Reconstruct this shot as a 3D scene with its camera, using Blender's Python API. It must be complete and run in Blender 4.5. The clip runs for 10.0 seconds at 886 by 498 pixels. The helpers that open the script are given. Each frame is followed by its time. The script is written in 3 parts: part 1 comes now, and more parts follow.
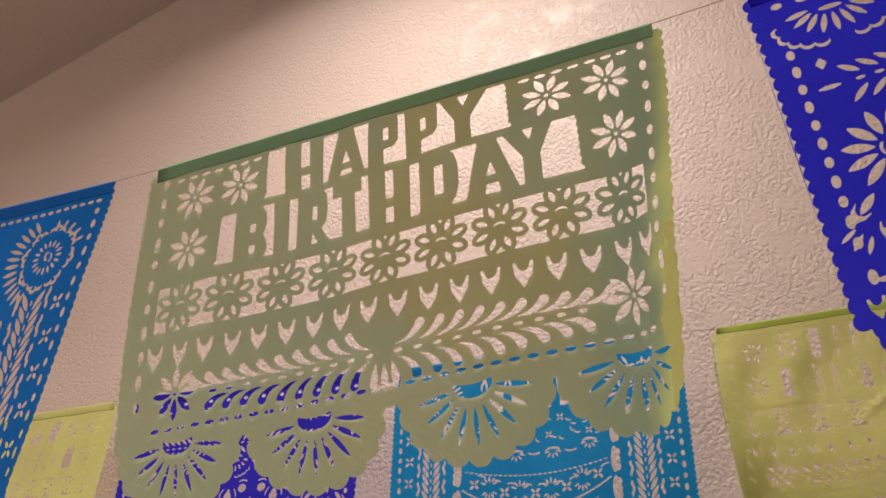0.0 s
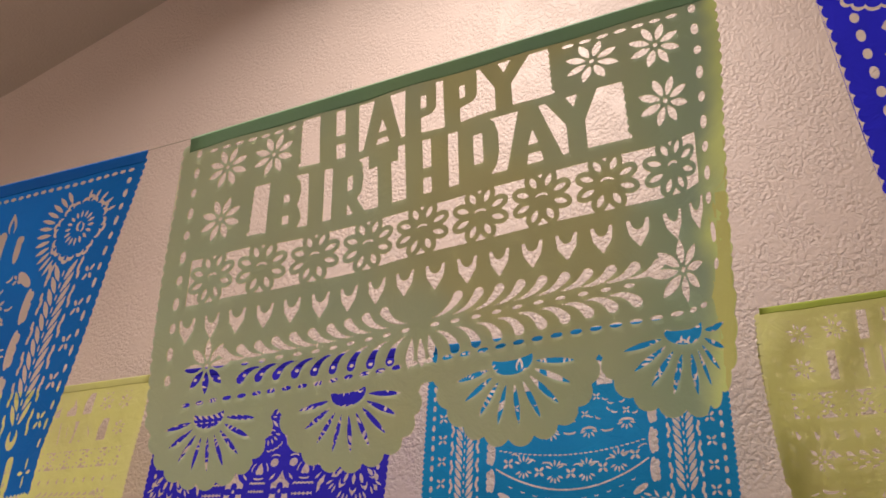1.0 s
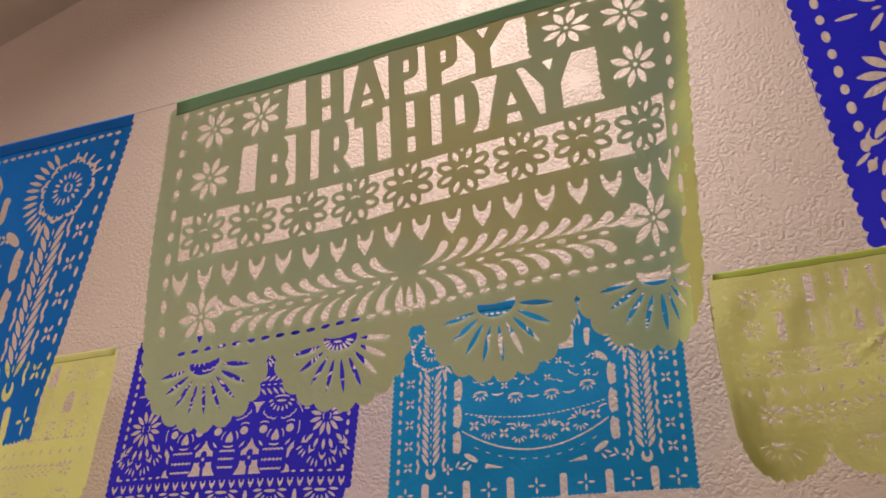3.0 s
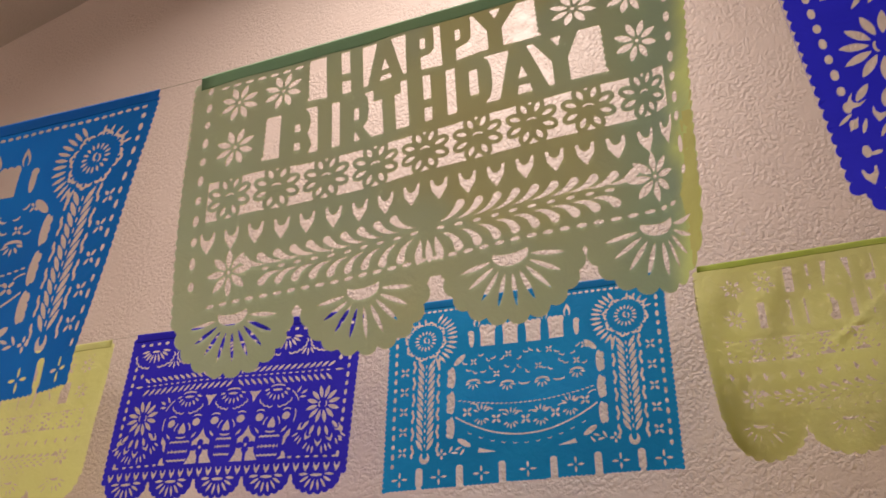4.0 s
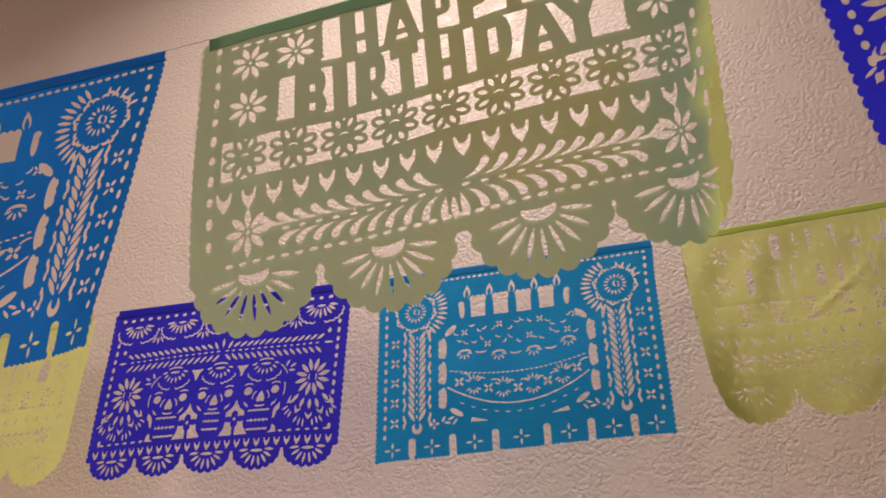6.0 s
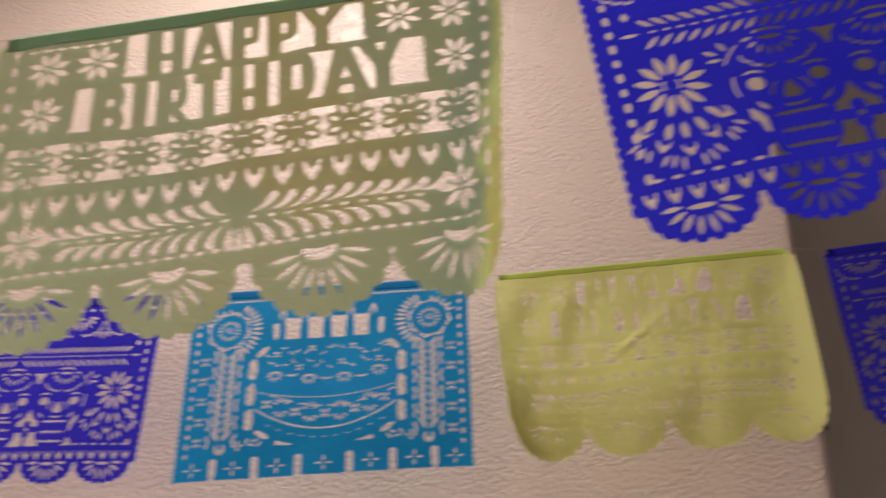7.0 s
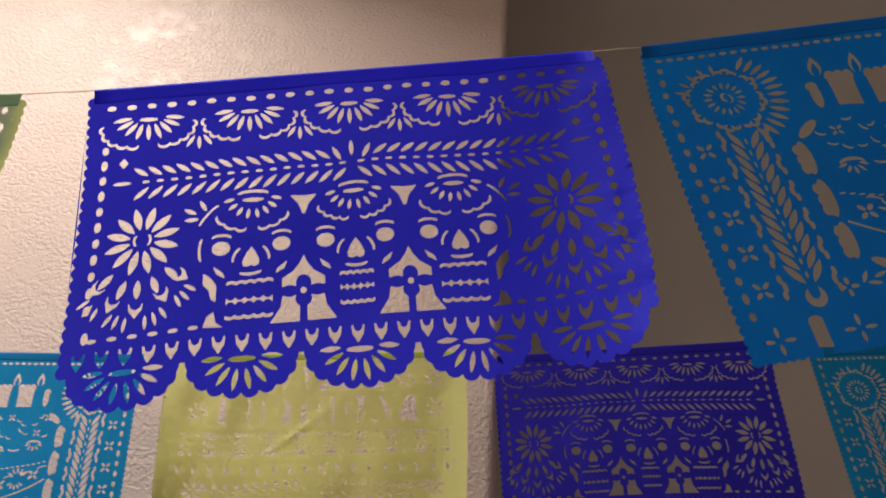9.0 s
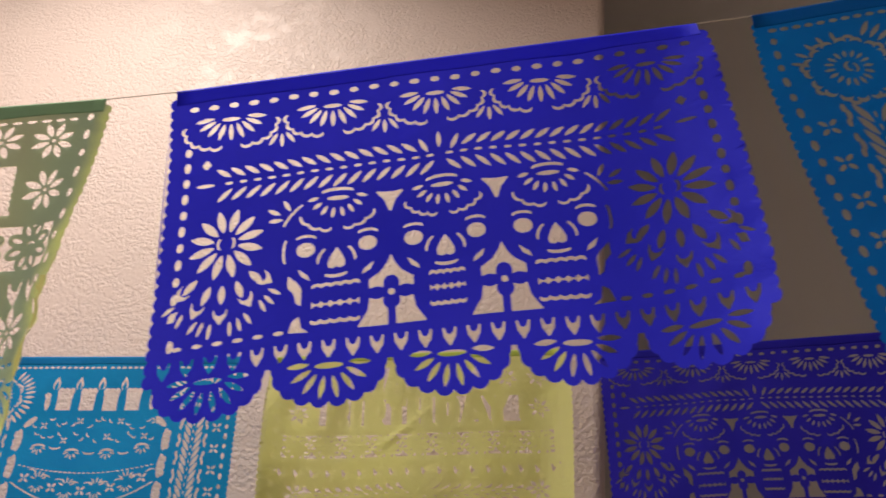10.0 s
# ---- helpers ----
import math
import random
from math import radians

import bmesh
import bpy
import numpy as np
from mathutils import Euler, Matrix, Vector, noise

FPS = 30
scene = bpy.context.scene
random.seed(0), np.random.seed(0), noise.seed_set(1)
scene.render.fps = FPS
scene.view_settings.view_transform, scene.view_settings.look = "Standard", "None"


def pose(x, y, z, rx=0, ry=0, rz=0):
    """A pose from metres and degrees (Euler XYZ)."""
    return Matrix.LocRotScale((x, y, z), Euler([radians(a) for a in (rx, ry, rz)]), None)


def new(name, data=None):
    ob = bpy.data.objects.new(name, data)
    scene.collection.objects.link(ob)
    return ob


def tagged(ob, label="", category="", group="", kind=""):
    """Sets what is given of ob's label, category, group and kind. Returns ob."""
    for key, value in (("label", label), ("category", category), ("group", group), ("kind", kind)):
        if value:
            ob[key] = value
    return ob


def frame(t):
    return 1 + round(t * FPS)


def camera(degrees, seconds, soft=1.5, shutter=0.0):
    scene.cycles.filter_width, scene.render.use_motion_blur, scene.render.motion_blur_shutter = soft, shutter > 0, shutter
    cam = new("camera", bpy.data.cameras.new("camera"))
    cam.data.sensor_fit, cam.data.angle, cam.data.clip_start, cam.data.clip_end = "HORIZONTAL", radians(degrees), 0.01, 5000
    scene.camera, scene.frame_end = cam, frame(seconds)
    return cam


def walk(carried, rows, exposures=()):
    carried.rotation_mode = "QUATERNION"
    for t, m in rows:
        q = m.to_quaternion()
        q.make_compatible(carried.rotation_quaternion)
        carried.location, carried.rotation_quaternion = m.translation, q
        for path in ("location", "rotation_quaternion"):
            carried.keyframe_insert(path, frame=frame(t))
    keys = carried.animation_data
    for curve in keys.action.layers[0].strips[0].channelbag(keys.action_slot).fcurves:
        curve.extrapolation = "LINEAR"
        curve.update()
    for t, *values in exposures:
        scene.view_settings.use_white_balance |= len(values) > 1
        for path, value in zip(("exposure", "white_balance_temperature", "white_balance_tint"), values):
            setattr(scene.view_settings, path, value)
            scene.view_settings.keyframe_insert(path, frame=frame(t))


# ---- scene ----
cam = camera(52.3, 10.0, soft=1.6, shutter=0.5)
# seconds, eye x y z, yaw, pitch, roll
ROWS = [
    (0.0, 0.0, 0.0, 1.55, 23.93, 26.88, 4.0),
    (0.5, -0.0074, 0.0076, 1.551, 23.9, 26.36, 3.36),
    (1.0, -0.0132, 0.0192, 1.5556, 26.1, 25.36, 5.48),
    (1.5, -0.0204, 0.0158, 1.5556, 25.97, 25.3, 5.37),
    (2.0, -0.024, 0.0054, 1.5525, 24.13, 24.3, 4.91),
    (2.5, -0.0243, -0.0035, 1.5465, 22.62, 24.87, 3.87),
    (2.7, -0.0227, -0.0068, 1.5365, 23.02, 24.3, 3.85),
    (3.8, -0.0333, -0.0412, 1.455, 20.57, 26.37, 3.67),
    (4.0, -0.0396, -0.0458, 1.4453, 21.0, 26.31, 3.78),
    (4.5, -0.0589, -0.0457, 1.4266, 20.01, 25.68, 2.56),
    (5.0, -0.0773, -0.0384, 1.4198, 19.2, 25.34, 2.28),
    (5.2, -0.0821, -0.0364, 1.4173, 19.04, 25.17, 2.33),
    (6.3, -0.0917, -0.063, 1.4268, 16.38, 25.88, 1.51),
    (6.5, -0.0886, -0.0669, 1.4284, 14.33, 26.3, 1.47),
    (7.0, -0.0314, -0.0618, 1.4349, 7.87, 26.84, 2.23),
    (7.5, 0.0707, -0.0592, 1.4745, 0.5, 28.03, 2.14),
    (8.0, 0.1632, -0.0881, 1.4949, -1.55, 28.94, 2.43),
    (8.5, 0.2343, -0.0997, 1.5141, -2.15, 26.94, 3.66),
    (9.0, 0.2945, -0.103, 1.5357, -0.11, 28.85, 3.53),
    (9.5, 0.3317, -0.0719, 1.5628, 5.9, 27.84, 6.39),
    (10.0, 0.2996, -0.064, 1.5587, 7.23, 28.0, 5.39),
]
walk(cam, [(t, pose(x, y, z, 90 + pitch, 0, yaw) @ pose(0, 0, 0, 0, 0, roll)) for t, x, y, z, yaw, pitch, roll in ROWS],
     exposures=[(0.0, 0.0, 6500, 10), (6.4, 0.0, 6500, 10), (7.6, 0.2, 6350, 7.5), (10.0, 0.16, 6350, 7.5)])

# ---- light ----
LAMP = Vector((-0.69, 0.75, 3.56))       # recessed downlight in the sloping ceiling
SLOPE = math.atan(0.387)
world = bpy.data.worlds.new("world")
scene.world = world
world.use_nodes = True
world.node_tree.nodes["Background"].inputs["Color"].default_value = (1.0, 0.8, 0.65, 1)
world.node_tree.nodes["Background"].inputs["Strength"].default_value = 0.05


# a disc light shining down, for the downlight and the added fill lamps
def downlight(place, power, size, tilt=0.0, colour=(1.0, 0.875, 0.765), beam=180):
    data = bpy.data.lights.new("downlight_or_fill", "AREA")
    data.shape, data.size, data.energy, data.color = "DISK", size, power, colour
    data.spread = radians(beam)
    ob = new("downlight_or_fill", data)
    ob.matrix_world = Matrix.Translation(place) @ pose(0, 0, 0, 0, -math.degrees(tilt), 0)
    return ob


downlight(LAMP, 24, 0.14, 0.02, (1.0, 0.875, 0.775), beam=134)
FILL_LAMPS = [(Vector((-2.3, -2.2, 2.42)), 152, 0.70), (Vector((-0.75, -2.5, 3.2)), 18, 0.49)]    # added fill lamps, unseen: wide drums further back in the room
for place, power, radius in FILL_LAMPS:
    downlight(place - Vector((0, 0, 0.10)), power, 2 * radius - 0.06)


# ---- materials ----
def material(name, rough=0.6):
    m = bpy.data.materials.new(name)
    m.use_nodes = True
    nt = m.node_tree
    b = nt.nodes["Principled BSDF"]
    b.inputs["Roughness"].default_value = rough
    return m, nt, b


def node(nt, kind, **vals):
    n = nt.nodes.new(kind)
    for k, v in vals.items():
        n.inputs[k.replace("_", " ")].default_value = v
    return n


def ramp(nt, src, stops):
    r = nt.nodes.new("ShaderNodeValToRGB")
    while len(r.color_ramp.elements) < len(stops):
        r.color_ramp.elements.new(0.5)
    for e, (p, c) in zip(r.color_ramp.elements, stops):
        e.position, e.color = p, (*c, 1)
    nt.links.new(src, r.inputs[0])
    return r


def wall_paint(name, colour, relief, rough=0.42):
    """Semi-gloss paint over knock-down plaster: flattened, ragged islands a few millimetres to centimetres wide."""
    m, nt, b = material(name, rough)
    geo = nt.nodes.new("ShaderNodeTexCoord")
    warp = node(nt, "ShaderNodeTexNoise", Scale=55.0, Detail=3.0)
    nt.links.new(geo.outputs["Object"], warp.inputs["Vector"])
    mixv = nt.nodes.new("ShaderNodeMix")
    mixv.data_type, mixv.blend_type = "RGBA", "LINEAR_LIGHT"
    mixv.inputs["Factor"].default_value = 0.004
    nt.links.new(geo.outputs["Object"], mixv.inputs["A"])
    nt.links.new(warp.outputs["Color"], mixv.inputs["B"])
    blobs = node(nt, "ShaderNodeTexNoise", Scale=140.0, Detail=3.5, Roughness=0.55, Distortion=0.15)
    nt.links.new(mixv.outputs["Result"], blobs.inputs["Vector"])
    flat = ramp(nt, blobs.outputs["Fac"], [(0.34, (0, 0, 0)), (0.48, (0.5, 0.5, 0.5)), (0.58, (0.88, 0.88, 0.88)), (0.70, (1, 1, 1))])
    fine = node(nt, "ShaderNodeTexNoise", Scale=420.0, Detail=3.0)
    nt.links.new(geo.outputs["Object"], fine.inputs["Vector"])
    add = nt.nodes.new("ShaderNodeMath")
    add.operation = "MULTIPLY_ADD"
    add.inputs[1].default_value = 0.22
    nt.links.new(fine.outputs["Fac"], add.inputs[0])
    nt.links.new(flat.outputs["Color"], add.inputs[2])
    bump = node(nt, "ShaderNodeBump", Strength=relief, Distance=0.0012)
    nt.links.new(add.outputs[0], bump.inputs["Height"])
    nt.links.new(bump.outputs[0], b.inputs["Normal"])
    patch = node(nt, "ShaderNodeTexNoise", Scale=19.0, Detail=3.0)
    nt.links.new(geo.outputs["Object"], patch.inputs["Vector"])
    amount = ramp(nt, patch.outputs["Fac"], [(0.34, (relief * 0.3,) * 3), (0.46, (min(1.0, relief * 1.1),) * 3)])
    nt.links.new(amount.outputs["Color"], bump.inputs["Strength"])
    big = node(nt, "ShaderNodeTexNoise", Scale=1.7, Detail=4.0)
    nt.links.new(geo.outputs["Object"], big.inputs["Vector"])
    tone = ramp(nt, big.outputs["Fac"], [(0.3, tuple(c * 0.94 for c in colour)), (0.7, colour)])
    nt.links.new(tone.outputs["Color"], b.inputs["Base Color"])
    return m


def paper(name, colour, other, through_share=0.45):
    """Thin dyed tissue film: matt with a faint sheen, some light comes through, crinkled, unevenly dyed."""
    m, nt, b = material(name, 0.7)
    b.inputs["Specular IOR Level"].default_value = 0.25
    geo = nt.nodes.new("ShaderNodeTexCoord")
    big = node(nt, "ShaderNodeTexNoise", Scale=7.0, Detail=3.0)
    nt.links.new(geo.outputs["Object"], big.inputs["Vector"])
    tone = ramp(nt, big.outputs["Fac"], [(0.32, colour), (0.68, other)])
    nt.links.new(tone.outputs["Color"], b.inputs["Base Color"])
    crinkle = node(nt, "ShaderNodeTexNoise", Scale=38.0, Detail=6.0, Roughness=0.6, Distortion=0.6)
    nt.links.new(geo.outputs["Object"], crinkle.inputs["Vector"])
    bump = node(nt, "ShaderNodeBump", Strength=0.35, Distance=0.004)
    nt.links.new(crinkle.outputs["Fac"], bump.inputs["Height"])
    nt.links.new(bump.outputs[0], b.inputs["Normal"])
    glow = nt.nodes.new("ShaderNodeBsdfTranslucent")
    nt.links.new(tone.outputs["Color"], glow.inputs["Color"])
    nt.links.new(bump.outputs[0], glow.inputs["Normal"])
    mix = nt.nodes.new("ShaderNodeMixShader")
    mix.inputs[0].default_value = through_share
    nt.links.new(b.outputs[0], mix.inputs[1])
    nt.links.new(glow.outputs[0], mix.inputs[2])
    nt.links.new(mix.outputs[0], nt.nodes["Material Output"].inputs["Surface"])
    return m


def doubled_film(name):
    """Green film that clings to a lime sheet: yellower where the two touch, cooler where they part, and bare lime along one
    ragged edge where the green ends."""
    m = paper(name, (0.485, 0.575, 0.48), (0.54, 0.585, 0.455), 0.5)
    nt = m.node_tree
    tone = next(n for n in nt.nodes if n.type == "VALTORGB")
    users = [l.to_socket for l in tone.outputs["Color"].links]
    geo = next(n for n in nt.nodes if n.type == "TEX_COORD")
    split = nt.nodes.new("ShaderNodeSeparateXYZ")
    nt.links.new(geo.outputs["Object"], split.inputs[0])
    wob = node(nt, "ShaderNodeTexNoise", Scale=16.0, Detail=3.0)
    nt.links.new(geo.outputs["Object"], wob.inputs["Vector"])

    def calc(kind, a, b, c=None):
        n = nt.nodes.new("ShaderNodeMath")
        n.operation = kind
        for socket, v in zip(n.inputs, (a, b, c)):
            if v is None:
                continue
            if isinstance(v, (int, float)):
                socket.default_value = v
            else:
                nt.links.new(v, socket)
        return n.outputs[0]

    def over(below, colour, share):
        n = nt.nodes.new("ShaderNodeMix")
        n.data_type = "RGBA"
        nt.links.new(share, n.inputs["Factor"])
        nt.links.new(below, n.inputs["A"])
        n.inputs["B"].default_value = (*colour, 1)
        return n.outputs["Result"]

    def between(v, low, high):
        n = nt.nodes.new("ShaderNodeMapRange")
        n.interpolation_type = "SMOOTHSTEP"
        nt.links.new(v, n.inputs["Value"])
        n.inputs["From Min"].default_value, n.inputs["From Max"].default_value = low, high
        return n.outputs["Result"]

    wobble = calc("MULTIPLY_ADD", wob.outputs["Fac"], 0.034, -0.017)
    # how far past the slanting edge of the green; z runs down from the hem
    past = calc("ADD", calc("MULTIPLY_ADD", split.outputs["Z"], -0.145, split.outputs["X"]), wobble)
    touch = node(nt, "ShaderNodeTexNoise", Scale=5.5, Detail=2.0, Distortion=0.8)
    nt.links.new(geo.outputs["Object"], touch.inputs["Vector"])
    inner = calc("MULTIPLY", between(split.outputs["X"], 0.10, 0.28), between(calc("MULTIPLY", past, -1.0), -0.425, -0.375))
    colour = over(tone.outputs["Color"], (0.62, 0.57, 0.29), calc("MULTIPLY", calc("MULTIPLY", inner, between(touch.outputs["Fac"], 0.46, 0.64)), 0.6))
    colour = over(colour, (0.38, 0.52, 0.44), calc("MULTIPLY", between(past, 0.385, 0.44), 0.75))
    colour = over(colour, (0.82, 0.94, 0.46), between(past, 0.442, 0.462))
    for socket in users:
        nt.links.new(colour, socket)
    return m


def plain(name, colour, rough=0.6, metal=0.0, grain=60.0):
    m, nt, b = material(name, rough)
    b.inputs["Metallic"].default_value = metal
    geo = nt.nodes.new("ShaderNodeTexCoord")
    n = node(nt, "ShaderNodeTexNoise", Scale=grain, Detail=5.0)
    nt.links.new(geo.outputs["Object"], n.inputs["Vector"])
    r = ramp(nt, n.outputs["Fac"], [(0.3, tuple(c * 0.85 for c in colour)), (0.7, colour)])
    nt.links.new(r.outputs["Color"], b.inputs["Base Color"])
    return m


WALL = wall_paint("beige_wall_paint", (0.67, 0.55, 0.505), 1.0, 0.47)
WALL_SMOOTH = wall_paint("beige_wall_paint_smooth", (0.68, 0.645, 0.625), 0.25, 0.6)
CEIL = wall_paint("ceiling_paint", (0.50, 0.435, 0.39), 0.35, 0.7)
FLOOR = plain("carpet", (0.30, 0.25, 0.20), 0.95, grain=300.0)
GREEN_HEM = paper("doubled_green_tissue", (0.29, 0.50, 0.34), (0.34, 0.53, 0.31), 0.5)
GREEN = doubled_film("sage_green_film_over_lime")
LIME_HEM = paper("doubled_lime_tissue", (0.54, 0.66, 0.12), (0.58, 0.68, 0.15), 0.4)
LIME = paper("lime_yellow_tissue", (0.77, 0.78, 0.32), (0.74, 0.74, 0.35))
ROYAL = paper("royal_blue_tissue", (0.027, 0.030, 0.92), (0.040, 0.040, 0.97))
VIOLET = paper("violet_blue_tissue", (0.024, 0.018, 0.52), (0.036, 0.025, 0.60))
AZURE = paper("azure_blue_tissue", (0.002, 0.145, 0.56), (0.002, 0.175, 0.62))
TEAL = paper("turquoise_blue_tissue", (0.006, 0.24, 0.60), (0.008, 0.29, 0.66))
STRING = plain("cotton_string", (0.50, 0.43, 0.36), 0.8, grain=900.0)
WHITE_METAL = plain("white_enamel", (0.8, 0.78, 0.74), 0.35)
BLACK = plain("black_iron", (0.012, 0.011, 0.01), 0.6, grain=120.0)
DRIED = plain("dried_brown_stems", (0.05, 0.032, 0.02), 0.95, grain=160.0)


# ---- mesh helpers ----
def mesh_object(name, bm, mat, parent=None, label=""):
    me = bpy.data.meshes.new(name)
    bm.normal_update()
    bm.to_mesh(me)
    bm.free()
    me.materials.append(mat)
    ob = new(name, me)
    ob.parent = parent
    if label:
        ob["label"] = label
    return ob


def part(name, bm, mat, parent, label=""):
    return mesh_object(name, bm, mat, parent, label)


def prism(outline, low, high):
    """A solid from an outline in plan and two heights; a height may be a function of x."""
    bm = bmesh.new()
    at = lambda h, x: h(x) if callable(h) else h
    bottom = [bm.verts.new((x, y, at(low, x))) for x, y in outline]
    top = [bm.verts.new((x, y, at(high, x))) for x, y in outline]
    bm.faces.new(reversed(bottom))
    bm.faces.new(top)
    for i in range(len(outline)):
        j = (i + 1) % len(outline)
        bm.faces.new((bottom[i], bottom[j], top[j], top[i]))
    return bm


# ---- the room ----
CORNER = Vector((0.418, 1.495))
RIDGE = 2.6
roof = lambda x: 3.052 + 0.387 * (min(x, RIDGE) + 2.152) - 0.387 * max(0.0, x - RIDGE)
FAR = 2.62
LIFT = 0.8      # the ceiling is higher past the corner
THICK = 0.13
# the lit wall, which ends in a rounded plaster corner beside a wide opening
r = 0.022
arc = []
for cy, a0 in ((CORNER.y + r, -90), (CORNER.y + THICK - r, 0)):
    for i in range(7):
        a = radians(a0 + 90 * i / 6)
        arc.append((CORNER.x - r + r * math.cos(a), cy + r * math.sin(a)))
wall = mesh_object("wall_north", prism([(-4.0, CORNER.y)] + arc + [(-4.0, CORNER.y + THICK)], -0.02, lambda x: roof(x) + 0.04), WALL)
tagged(wall, "beige knock-down plaster wall with a rounded corner", "wall", kind="structure")
for nm, out in (
    ("wall_far", [(0.1, FAR), (4.2, FAR), (4.2, FAR + 0.12), (0.1, FAR + 0.12)]),
    ("wall_passage", [(0.13, CORNER.y + THICK), (0.25, CORNER.y + THICK), (0.25, FAR), (0.13, FAR)]),
    ("wall_east", [(4.0, -3.6), (4.12, -3.6), (4.12, FAR), (4.0, FAR)]),
    ("wall_south", [(-4.0, -3.72), (4.12, -3.72), (4.12, -3.6), (-4.0, -3.6)]),
    ("wall_west", [(-4.12, -3.72), (-4.0, -3.72), (-4.0, CORNER.y + THICK), (-4.12, CORNER.y + THICK)]),
):
    tagged(mesh_object(nm, prism(out, -0.02, lambda x: roof(x) + (0.04 if nm in ("wall_passage", "wall_west") else 0.04 + LIFT)), WALL_SMOOTH), "plain beige painted room wall", "wall", kind="structure")
slope_l = [(-4.12, -3.72), (CORNER.x, -3.72), (CORNER.x, FAR + 0.12), (-4.12, FAR + 0.12)]
slope_m = [(CORNER.x, -3.72), (RIDGE, -3.72), (RIDGE, FAR + 0.12), (CORNER.x, FAR + 0.12)]
slope_r = [(RIDGE, -3.72), (4.2, -3.72), (4.2, FAR + 0.12), (RIDGE, FAR + 0.12)]
step = [(CORNER.x - 0.08, -3.72), (CORNER.x, -3.72), (CORNER.x, FAR + 0.12), (CORNER.x - 0.08, FAR + 0.12)]
tagged(mesh_object("wall_upper", prism(step, lambda x: roof(x) + 0.08, lambda x: roof(x) + LIFT + 0.08), WALL_SMOOTH), "plain wall where the ceiling steps up", "wall", kind="structure")
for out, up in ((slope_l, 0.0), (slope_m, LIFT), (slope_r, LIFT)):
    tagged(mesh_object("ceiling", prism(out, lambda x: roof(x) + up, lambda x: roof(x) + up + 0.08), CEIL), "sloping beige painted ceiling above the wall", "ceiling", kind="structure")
tagged(mesh_object("floor", prism([(-4.1, -3.7), (4.1, -3.7), (4.1, FAR), (-4.1, FAR)], -0.1, 0.0), FLOOR), "beige carpeted floor of the room", "floor", kind="structure")


